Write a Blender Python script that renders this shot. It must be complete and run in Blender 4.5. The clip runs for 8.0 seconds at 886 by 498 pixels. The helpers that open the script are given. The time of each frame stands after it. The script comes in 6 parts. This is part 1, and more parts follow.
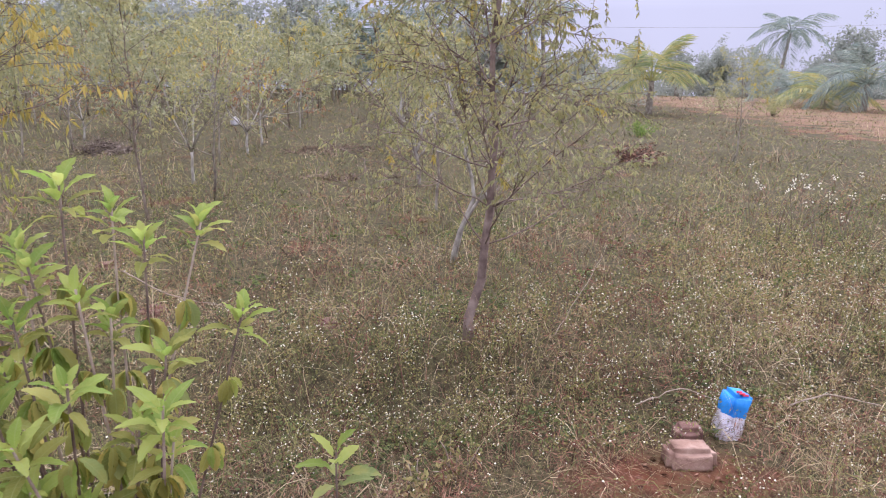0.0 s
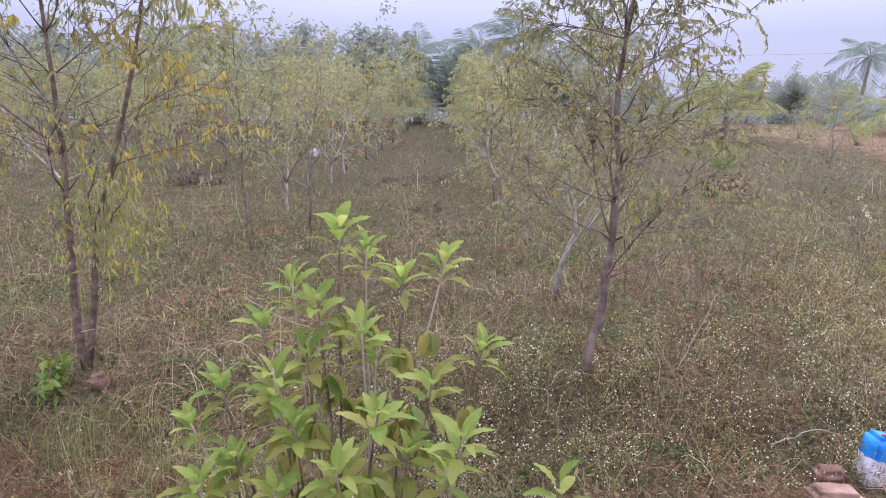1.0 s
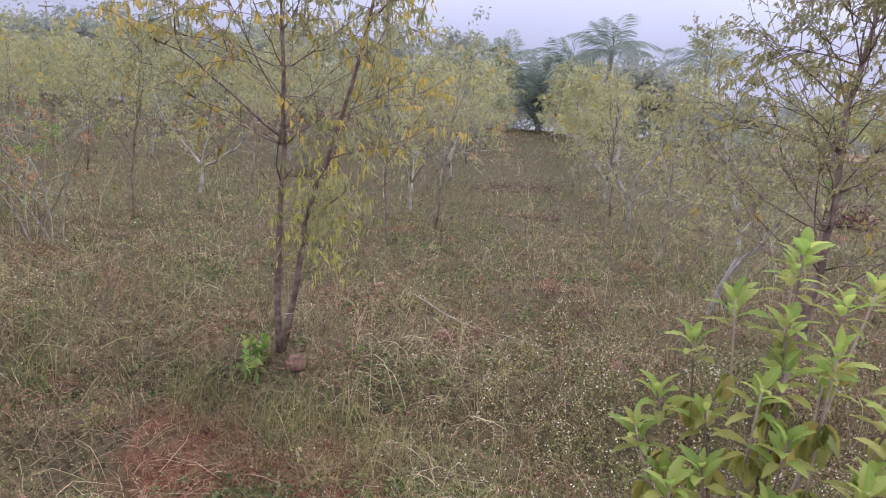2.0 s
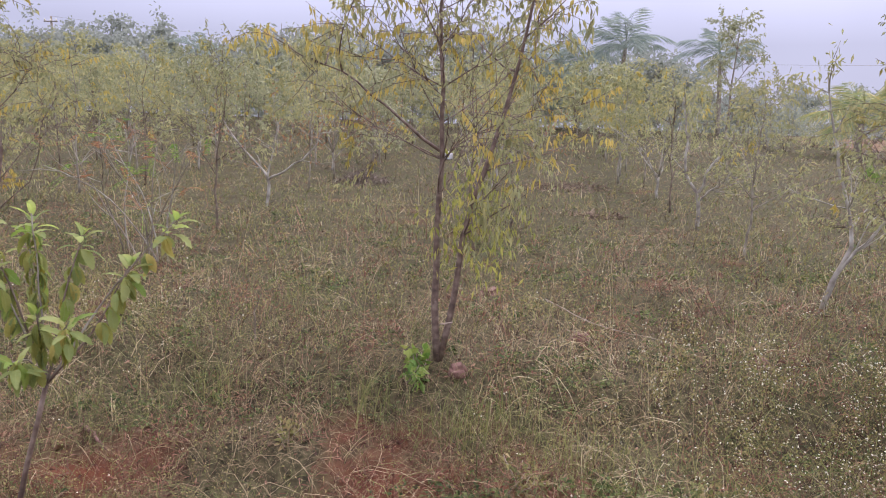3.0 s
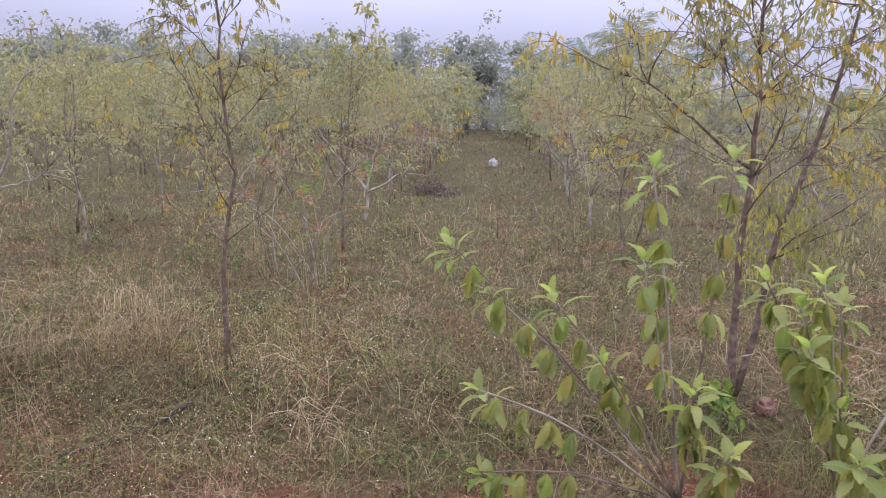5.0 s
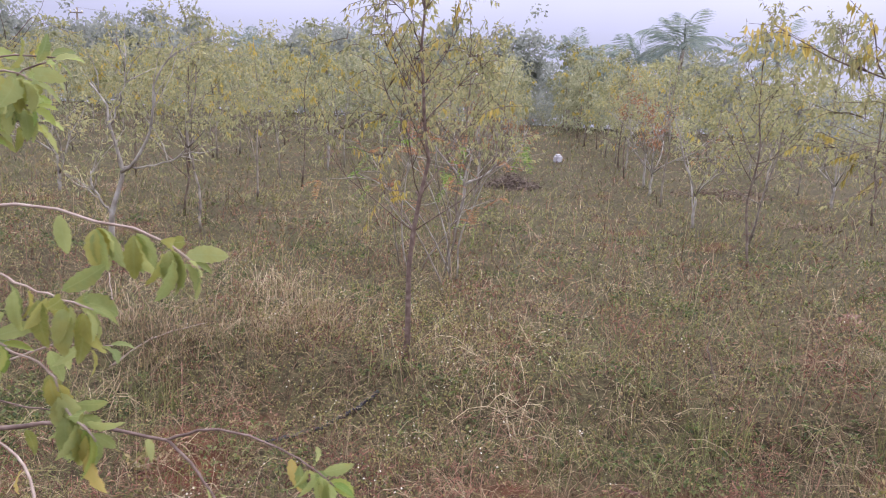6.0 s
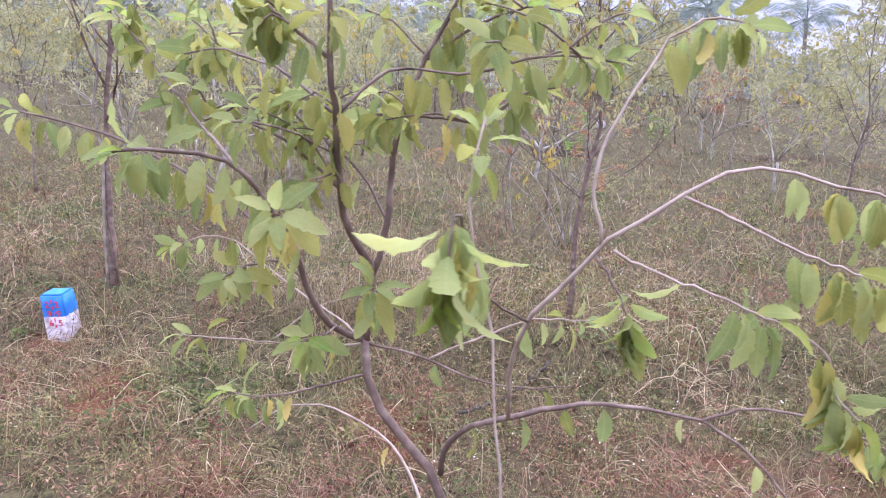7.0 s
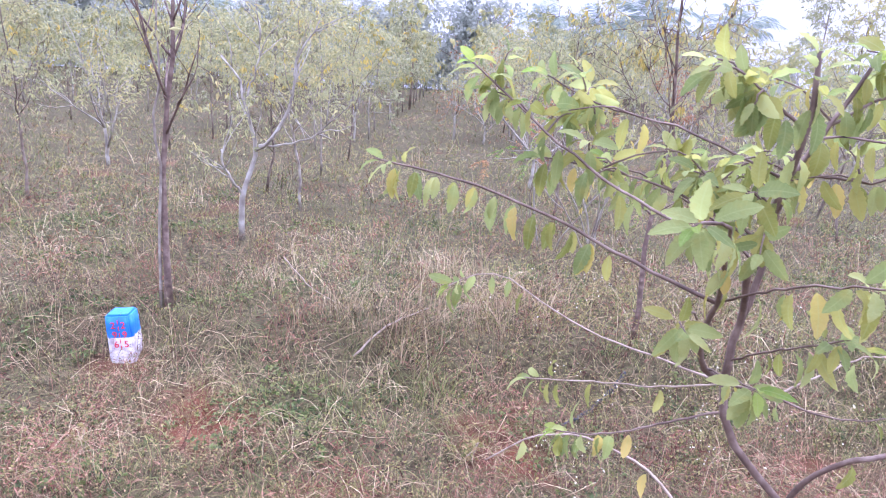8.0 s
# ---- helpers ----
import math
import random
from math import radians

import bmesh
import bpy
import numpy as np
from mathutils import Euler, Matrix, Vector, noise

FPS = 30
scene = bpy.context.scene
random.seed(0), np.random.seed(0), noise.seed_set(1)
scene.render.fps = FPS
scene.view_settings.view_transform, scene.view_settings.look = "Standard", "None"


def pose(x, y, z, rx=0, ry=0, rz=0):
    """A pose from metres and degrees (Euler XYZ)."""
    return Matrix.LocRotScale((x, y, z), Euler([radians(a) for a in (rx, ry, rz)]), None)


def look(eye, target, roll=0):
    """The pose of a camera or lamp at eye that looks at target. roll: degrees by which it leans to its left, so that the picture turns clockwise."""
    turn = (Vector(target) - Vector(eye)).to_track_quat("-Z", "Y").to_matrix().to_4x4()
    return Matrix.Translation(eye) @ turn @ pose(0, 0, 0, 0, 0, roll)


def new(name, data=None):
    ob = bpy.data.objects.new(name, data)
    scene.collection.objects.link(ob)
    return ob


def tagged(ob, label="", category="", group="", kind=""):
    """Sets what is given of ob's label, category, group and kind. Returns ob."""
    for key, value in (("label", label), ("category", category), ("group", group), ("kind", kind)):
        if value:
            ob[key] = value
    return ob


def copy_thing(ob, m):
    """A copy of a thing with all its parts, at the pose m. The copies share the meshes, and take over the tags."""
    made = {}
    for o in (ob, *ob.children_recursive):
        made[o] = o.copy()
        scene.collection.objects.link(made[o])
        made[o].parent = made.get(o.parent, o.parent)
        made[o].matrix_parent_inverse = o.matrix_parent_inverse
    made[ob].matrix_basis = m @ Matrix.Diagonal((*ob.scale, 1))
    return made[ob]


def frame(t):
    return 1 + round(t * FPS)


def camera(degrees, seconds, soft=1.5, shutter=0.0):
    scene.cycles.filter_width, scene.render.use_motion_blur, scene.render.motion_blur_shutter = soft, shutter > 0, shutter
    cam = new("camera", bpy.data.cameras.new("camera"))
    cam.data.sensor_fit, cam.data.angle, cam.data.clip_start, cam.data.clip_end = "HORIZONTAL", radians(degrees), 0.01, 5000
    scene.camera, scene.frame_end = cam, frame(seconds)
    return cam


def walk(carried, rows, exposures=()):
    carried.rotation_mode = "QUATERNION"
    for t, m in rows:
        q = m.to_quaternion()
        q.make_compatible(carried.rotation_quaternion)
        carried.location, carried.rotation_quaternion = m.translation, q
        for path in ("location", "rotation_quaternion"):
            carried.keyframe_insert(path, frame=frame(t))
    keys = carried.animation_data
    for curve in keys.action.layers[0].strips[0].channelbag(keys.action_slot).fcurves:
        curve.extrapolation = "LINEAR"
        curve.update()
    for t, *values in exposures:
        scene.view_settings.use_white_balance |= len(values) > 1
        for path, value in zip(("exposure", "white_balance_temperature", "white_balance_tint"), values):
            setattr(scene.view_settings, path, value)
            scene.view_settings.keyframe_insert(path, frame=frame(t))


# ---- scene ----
cam = camera(68.8, 8.0, soft=1.0, shutter=0.08)
PATH = [
    (0, (-0.464, 0.848, 1.433), (-0.318, 2.788, 0.97), 1.0),
    (0.5, (-0.587, 0.8, 1.436), (-0.654, 2.749, 0.992), 2.3),
    (1, (-0.828, 0.791, 1.462), (-0.862, 2.754, 1.084), 0.5),
    (1.5, (-1.127, 0.79, 1.441), (-1.359, 2.737, 1.048), 5.6),
    (2, (-1.607, 0.693, 1.457), (-1.829, 2.646, 1.085), 4.2),
    (2.2, (-1.779, 0.638, 1.469), (-2.105, 2.58, 1.122), 6.1),
    (3.3, (-2.84, 0.485, 1.483), (-3.063, 2.436, 1.103), 0.8),
    (3.5, (-3.052, 0.49, 1.495), (-3.317, 2.438, 1.13), 1.0),
    (4, (-3.448, 0.618, 1.478), (-3.663, 2.581, 1.164), 1.2),
    (4.2, (-3.64, 0.625, 1.496), (-3.832, 2.581, 1.126), -0.1),
    (5.3, (-4.721, 0.686, 1.487), (-4.869, 2.652, 1.149), 1.7),
    (5.5, (-4.937, 0.658, 1.466), (-5.097, 2.626, 1.144), 1.5),
    (6, (-5.427, 0.68, 1.432), (-5.648, 2.631, 1.052), 3.0),
    (6.3, (-5.82, 0.712, 1.409), (-5.956, 2.655, 0.951), 4.2),
    (6.5, (-5.966, 0.654, 1.392), (-6.21, 2.584, 0.926), 2.7),
    (6.7, (-6.131, 0.664, 1.391), (-6.417, 2.582, 0.903), 1.7),
    (6.9, (-6.294, 0.65, 1.377), (-6.588, 2.57, 0.902), 1.6),
    (7, (-6.384, 0.644, 1.371), (-6.611, 2.573, 0.895), 2.5),
    (7.5, (-6.817, 0.616, 1.367), (-7.045, 2.544, 0.887), 3.9),
    (7.7, (-6.981, 0.608, 1.386), (-7.046, 2.538, 0.866), 3.0),
    (8, (-7.229, 0.547, 1.433), (-7.256, 2.492, 0.966), 3.6),
]
walk(cam, [(t, look(eye, target, roll)) for t, eye, target, roll in PATH],
     exposures=[(0.0, 0.21, 5780, 21), (0.5, 0.49, 5780, 21), (1.0, 0.14, 5580, 21), (1.5, 0.3, 5730, 22), (2.0, 0.03, 5680, 20), (3.5, 0.05, 5950, 20), (4.0, 0.05, 5850, 18), (5.5, 0.05, 5800, 21), (6.0, 0.15, 5800, 22), (6.5, 0.53, 5570, 26), (7.0, 0.65, 5350, 27), (7.5, 0.96, 5180, 28), (8.0, 0.95, 5060, 31)])

# ---- world and sun: a bright, hazy overcast morning ----
SUN_UP, SUN_ROUND = radians(56), radians(35)
world = bpy.data.worlds.new("overcast_sky")
scene.world = world
world.use_nodes = True
wn, wl = world.node_tree.nodes, world.node_tree.links
sky = wn.new("ShaderNodeTexSky")
sky.sky_type, sky.sun_disc = "NISHITA", False
sky.sun_elevation, sky.sun_rotation = SUN_UP, SUN_ROUND
sky.air_density, sky.dust_density, sky.ozone_density = 1.0, 4.0, 1.5
# an overcast dome: the cloud is about four times as bright overhead as at the horizon
where = wn.new("ShaderNodeTexCoord")
height = wn.new("ShaderNodeSeparateXYZ")
wl.new(where.outputs["Generated"], height.inputs[0])
dome = wn.new("ShaderNodeMapRange")
dome.inputs[1].default_value, dome.inputs[2].default_value = 0.12, 1.0
dome.inputs[3].default_value, dome.inputs[4].default_value = 1.0, 6.3
wl.new(height.outputs["Z"], dome.inputs[0])
drift = wn.new("ShaderNodeTexNoise")
drift.inputs["Scale"].default_value, drift.inputs["Detail"].default_value = 2.2, 4
wl.new(where.outputs["Generated"], drift.inputs["Vector"])
soft = wn.new("ShaderNodeMapRange")
soft.inputs[1].default_value, soft.inputs[2].default_value = 0.3, 0.7
soft.inputs[3].default_value, soft.inputs[4].default_value = 0.93, 1.1
wl.new(drift.outputs["Fac"], soft.inputs[0])
bright = wn.new("ShaderNodeMath")
bright.operation = "MULTIPLY"
wl.new(dome.outputs[0], bright.inputs[0])
wl.new(soft.outputs[0], bright.inputs[1])
grey = wn.new("ShaderNodeVectorMath")
grey.operation = "SCALE"
grey.inputs[0].default_value = (6.0, 5.95, 7.0)
wl.new(bright.outputs[0], grey.inputs["Scale"])
cloud = wn.new("ShaderNodeMix")
cloud.data_type = "RGBA"
cloud.inputs[0].default_value = 0.9
wl.new(sky.outputs[0], cloud.inputs[6])
wl.new(grey.outputs[0], cloud.inputs[7])
wl.new(cloud.outputs[2], wn["Background"].inputs["Color"])
wn["Background"].inputs["Strength"].default_value = 0.1
sun_data = bpy.data.lights.new("sun", "SUN")
sun_data.energy, sun_data.angle, sun_data.color = 1.5, radians(18), (1.0, 0.94, 0.86)
sun = new("sun", sun_data)
sun.matrix_world = look((0, 0, 30), Vector((0, 0, 30)) - Vector((math.sin(SUN_ROUND) * math.cos(SUN_UP), math.cos(SUN_ROUND) * math.cos(SUN_UP), math.sin(SUN_UP))))


# ---- materials ----
def material(name, ramp, rough=0.7, scale=8.0, detail=6.0, source="noise", bump=0.0, bump_scale=60.0, through_light=0.0, spec=0.3, extra=None, patch=0.3):
    """ramp: (position, colour) pairs, read by a noise, by the piece (island) or by the object."""
    mat = bpy.data.materials.new(name)
    mat.use_nodes = True
    n, l = mat.node_tree.nodes, mat.node_tree.links
    b = n["Principled BSDF"]
    b.inputs["Roughness"].default_value = rough
    b.inputs["Specular IOR Level"].default_value = spec
    r = n.new("ShaderNodeValToRGB")
    while len(r.color_ramp.elements) < len(ramp):
        r.color_ramp.elements.new(0.5)
    for e, (at, c) in zip(r.color_ramp.elements, ramp):
        e.position, e.color = at, (*c, 1)
    geo = n.new("ShaderNodeNewGeometry")
    nz = n.new("ShaderNodeTexNoise")
    nz.inputs["Scale"].default_value, nz.inputs["Detail"].default_value = scale, detail
    l.new(geo.outputs["Position"], nz.inputs["Vector"])
    if source == "noise":
        l.new(nz.outputs["Fac"], r.inputs["Fac"])
    else:
        if source == "island":
            rnd = geo.outputs["Random Per Island"]
        else:
            rnd = n.new("ShaderNodeObjectInfo").outputs["Random"]
        mx = n.new("ShaderNodeMix")
        mx.inputs[0].default_value = patch
        wide = n.new("ShaderNodeMapRange")
        wide.inputs[1].default_value, wide.inputs[2].default_value = 0.32, 0.68
        l.new(nz.outputs["Fac"], wide.inputs[0])
        l.new(rnd, mx.inputs[2])
        l.new(wide.outputs[0], mx.inputs[3])
        l.new(mx.outputs[0], r.inputs["Fac"])
    colour = r.outputs["Color"]
    if extra:
        colour = extra(n, l, colour, geo)
    l.new(colour, b.inputs["Base Color"])
    if bump:
        nb = n.new("ShaderNodeTexNoise")
        nb.inputs["Scale"].default_value, nb.inputs["Detail"].default_value = bump_scale, 5
        l.new(geo.outputs["Position"], nb.inputs["Vector"])
        bp = n.new("ShaderNodeBump")
        bp.inputs["Strength"].default_value, bp.inputs["Distance"].default_value = bump, 0.01
        l.new(nb.outputs["Fac"], bp.inputs["Height"])
        l.new(bp.outputs["Normal"], b.inputs["Normal"])
    if through_light:
        tl = n.new("ShaderNodeBsdfTranslucent")
        l.new(colour, tl.inputs["Color"])
        ms = n.new("ShaderNodeMixShader")
        ms.inputs[0].default_value = through_light
        l.new(b.outputs[0], ms.inputs[1])
        l.new(tl.outputs[0], ms.inputs[2])
        l.new(ms.outputs[0], n["Material Output"].inputs["Surface"])
    return mat


def soil_patches(n, l, colour, geo):
    """Thatch, darkened to paint shade between the blades, lies over the red soil in drifts; the red shows along the
    bank and on the bare land.
    """
    big = n.new("ShaderNodeTexNoise")
    big.inputs["Scale"].default_value, big.inputs["Detail"].default_value = 1.1, 7
    l.new(geo.outputs["Position"], big.inputs["Vector"])
    xyz = n.new("ShaderNodeSeparateXYZ")
    l.new(geo.outputs["Position"], xyz.inputs[0])
    away = n.new("ShaderNodeMapRange")
    away.inputs[1].default_value, away.inputs[2].default_value = 3.4, 4.2
    away.inputs[3].default_value, away.inputs[4].default_value = 0.05, 0.2
    l.new(xyz.outputs["Y"], away.inputs[0])
    east = n.new("ShaderNodeMapRange")
    east.inputs[1].default_value, east.inputs[2].default_value = 9.5, 13.0
    east.inputs[3].default_value, east.inputs[4].default_value = 0.0, -0.3
    l.new(xyz.outputs["X"], east.inputs[0])
    far = n.new("ShaderNodeMapRange")
    far.inputs[1].default_value, far.inputs[2].default_value = 12.5, 15.0
    l.new(xyz.outputs["Y"], far.inputs[0])
    both = n.new("ShaderNodeMath")
    both.operation = "MULTIPLY"
    l.new(east.outputs[0], both.inputs[0])
    end = n.new("ShaderNodeMapRange")
    end.inputs[1].default_value, end.inputs[2].default_value = 40.0, 46.0
    end.inputs[3].default_value, end.inputs[4].default_value = 1.0, 0.0
    l.new(xyz.outputs["Y"], end.inputs[0])
    band = n.new("ShaderNodeMath")
    band.operation = "MULTIPLY"
    l.new(far.outputs[0], band.inputs[0])
    l.new(end.outputs[0], band.inputs[1])
    l.new(band.outputs[0], both.inputs[1])
    s1 = n.new("ShaderNodeMath")
    l.new(big.outputs["Fac"], s1.inputs[0])
    l.new(away.outputs[0], s1.inputs[1])
    s2 = n.new("ShaderNodeMath")
    l.new(s1.outputs[0], s2.inputs[0])
    l.new(both.outputs[0], s2.inputs[1])
    edge = n.new("ShaderNodeMapRange")
    edge.inputs[1].default_value, edge.inputs[2].default_value = 0.42, 0.56
    l.new(s2.outputs[0], edge.inputs[0])
    th = n.new("ShaderNodeTexNoise")
    th.inputs["Scale"].default_value, th.inputs["Detail"].default_value = 26, 8
    l.new(geo.outputs["Position"], th.inputs["Vector"])
    # thatch colours, darkened to deepen the gaps under the grass
    tr = n.new("ShaderNodeValToRGB")
    e = tr.color_ramp.elements
    e[0].position, e[0].color = 0.3, (0.024, 0.020, 0.010, 1)
    e[1].position, e[1].color = 0.7, (0.108, 0.090, 0.040, 1)
    l.new(th.outputs["Fac"], tr.inputs["Fac"])
    mx = n.new("ShaderNodeMix")
    mx.data_type = "RGBA"
    sand = n.new("ShaderNodeMix")
    sand.data_type = "RGBA"
    share = n.new("ShaderNodeMath")
    share.operation = "MULTIPLY"
    share.inputs[1].default_value = -2.4
    l.new(both.outputs[0], share.inputs[0])
    l.new(share.outputs[0], sand.inputs[0])
    l.new(colour, sand.inputs[6])
    sand.inputs[7].default_value = (0.20, 0.135, 0.075, 1)
    l.new(edge.outputs[0], mx.inputs[0])
    l.new(sand.outputs[2], mx.inputs[6])
    l.new(tr.outputs["Color"], mx.inputs[7])
    return mx.outputs[2]


SOIL = material("red_soil", [(0.3, (0.05, 0.017, 0.009)), (0.5, (0.115, 0.04, 0.019)), (0.74, (0.205, 0.085, 0.045))], 0.95, 5.0, 9, bump=0.9, bump_scale=35, spec=0.1, extra=soil_patches)
STRAW = material("dry_grass", [(0.1, (0.062, 0.042, 0.02)), (0.36, (0.17, 0.12, 0.06)), (0.62, (0.34, 0.25, 0.13)), (0.88, (0.66, 0.54, 0.32))], 0.75, 0.8, 4, "island", through_light=0.25, spec=0.2, patch=0.42)
GREEN_GRASS = material("green_grass", [(0.12, (0.042, 0.054, 0.015)), (0.48, (0.135, 0.15, 0.042)), (0.88, (0.36, 0.33, 0.11))], 0.65, 0.7, 4, "island", through_light=0.3, spec=0.25, patch=0.42)
WEED = material("weed_leaf", [(0.12, (0.07, 0.08, 0.024)), (0.38, (0.18, 0.18, 0.05)), (0.6, (0.31, 0.265, 0.085)), (0.78, (0.36, 0.27, 0.12)), (0.93, (0.41, 0.27, 0.14))], 0.6, 0.6, 4, "island", through_light=0.3, spec=0.25, patch=0.45)
DEAD = material("dead_stalks", [(0.2, (0.055, 0.026, 0.017)), (0.55, (0.16, 0.08, 0.05)), (0.85, (0.34, 0.19, 0.12))], 0.85, 1.2, 3, "island", spec=0.15)
HERB = material("herb_leaf", [(0.15, (0.042, 0.062, 0.018)), (0.5, (0.10, 0.135, 0.036)), (0.88, (0.21, 0.235, 0.065))], 0.55, 1.0, 3, "island", through_light=0.3, spec=0.25)
PETAL = material("white_petal", [(0.2, (0.62, 0.55, 0.36)), (0.8, (0.82, 0.78, 0.60))], 0.6, 3, 2, "island", through_light=0.2)
RUSTY = material("rusty_weed", [(0.15, (0.10, 0.038, 0.026)), (0.5, (0.22, 0.095, 0.06)), (0.85, (0.40, 0.22, 0.135))], 0.8, 1.2, 3, "island", through_light=0.2, spec=0.15)
BARK_DARK = material("brown_bark", [(0.28, (0.075, 0.055, 0.038)), (0.5, (0.16, 0.122, 0.084)), (0.75, (0.27, 0.225, 0.16))], 0.9, 14, 8, bump=0.7, bump_scale=55, spec=0.15)
BARK_GREY = material("grey_bark", [(0.28, (0.12, 0.095, 0.075)), (0.5, (0.24, 0.205, 0.148)), (0.75, (0.38, 0.345, 0.26))], 0.9, 12, 8, bump=0.6, bump_scale=50, spec=0.15)
BARK_PALE = material("pale_bark", [(0.28, (0.15, 0.126, 0.10)), (0.5, (0.30, 0.272, 0.205)), (0.75, (0.48, 0.455, 0.37))], 0.85, 10, 8, bump=0.4, bump_scale=45, spec=0.15)
BARK_RED = material("reddish_bark", [(0.28, (0.07, 0.047, 0.034)), (0.5, (0.145, 0.10, 0.07)), (0.75, (0.27, 0.205, 0.15))], 0.7, 22, 6, bump=0.35, bump_scale=90, spec=0.25)
BARK_WARM = material("warm_brown_bark", [(0.28, (0.09, 0.062, 0.047)), (0.5, (0.195, 0.142, 0.108)), (0.75, (0.32, 0.25, 0.195))], 0.9, 14, 8, bump=0.7, bump_scale=50, spec=0.15)
TWIG_TAN = material("tan_twig", [(0.28, (0.22, 0.16, 0.11)), (0.7, (0.42, 0.34, 0.25))], 0.8, 25, 5, bump=0.2, bump_scale=90, spec=0.2)
OLIVE = material("olive_leaf", [(0.12, (0.255, 0.26, 0.125)), (0.42, (0.35, 0.345, 0.16)), (0.7, (0.42, 0.395, 0.175)), (0.92, (0.48, 0.41, 0.17))], 0.6, 0.9, 3, "island", through_light=0.68, spec=0.2)
# greens of the far crowns, lightened in the base colour to stand for haze
HAZED_CROWN = material("hazed_green_leaf", [(0.12, (0.235, 0.245, 0.125)), (0.5, (0.34, 0.34, 0.178)), (0.9, (0.44, 0.425, 0.225))], 0.6, 0.5, 3, "island", through_light=0.4, spec=0.25)
SPRAY = material("yellow_green_leaf", [(0.12, (0.22, 0.24, 0.05)), (0.5, (0.36, 0.36, 0.08)), (0.9, (0.50, 0.44, 0.10))], 0.55, 1.5, 3, "island", through_light=0.45, spec=0.25)
GOLD = material("golden_leaf", [(0.12, (0.32, 0.28, 0.07)), (0.5, (0.50, 0.40, 0.09)), (0.9, (0.62, 0.46, 0.12))], 0.55, 1.5, 3, "island", through_light=0.45, spec=0.25)
RUST = material("rust_leaf", [(0.15, (0.24, 0.12, 0.06)), (0.5, (0.36, 0.17, 0.08)), (0.9, (0.44, 0.28, 0.11))], 0.65, 1.5, 3, "island", through_light=0.35, spec=0.2)
FEATHER = material("feathery_leaf", [(0.15, (0.10, 0.19, 0.03)), (0.6, (0.21, 0.31, 0.05)), (0.9, (0.33, 0.36, 0.08))], 0.55, 2, 3, "island", through_light=0.45)
# far palm fronds, their green paled so that the colour carries the haze
HAZED_PALM = material("hazed_palm_leaf", [(0.15, (0.21, 0.26, 0.215)), (0.5, (0.30, 0.35, 0.275)), (0.88, (0.40, 0.43, 0.31))], 0.5, 0.8, 3, "island", through_light=0.5)
PALM_YELLOW = material("yellowing_palm_leaf", [(0.15, (0.22, 0.28, 0.12)), (0.45, (0.34, 0.37, 0.15)), (0.75, (0.52, 0.46, 0.17)), (0.9, (0.62, 0.47, 0.16))], 0.5, 0.8, 3, "island", through_light=0.5)
# distant foliage: a narrow pale ramp that paints the air's haze into the leaves
HAZED_FAR_LEAF = material("hazed_distant_leaf", [(0.15, (0.27, 0.285, 0.225)), (0.6, (0.335, 0.35, 0.275)), (0.9, (0.39, 0.40, 0.31))], 0.8, 0.3, 3, "island", through_light=0.4, spec=0.1)


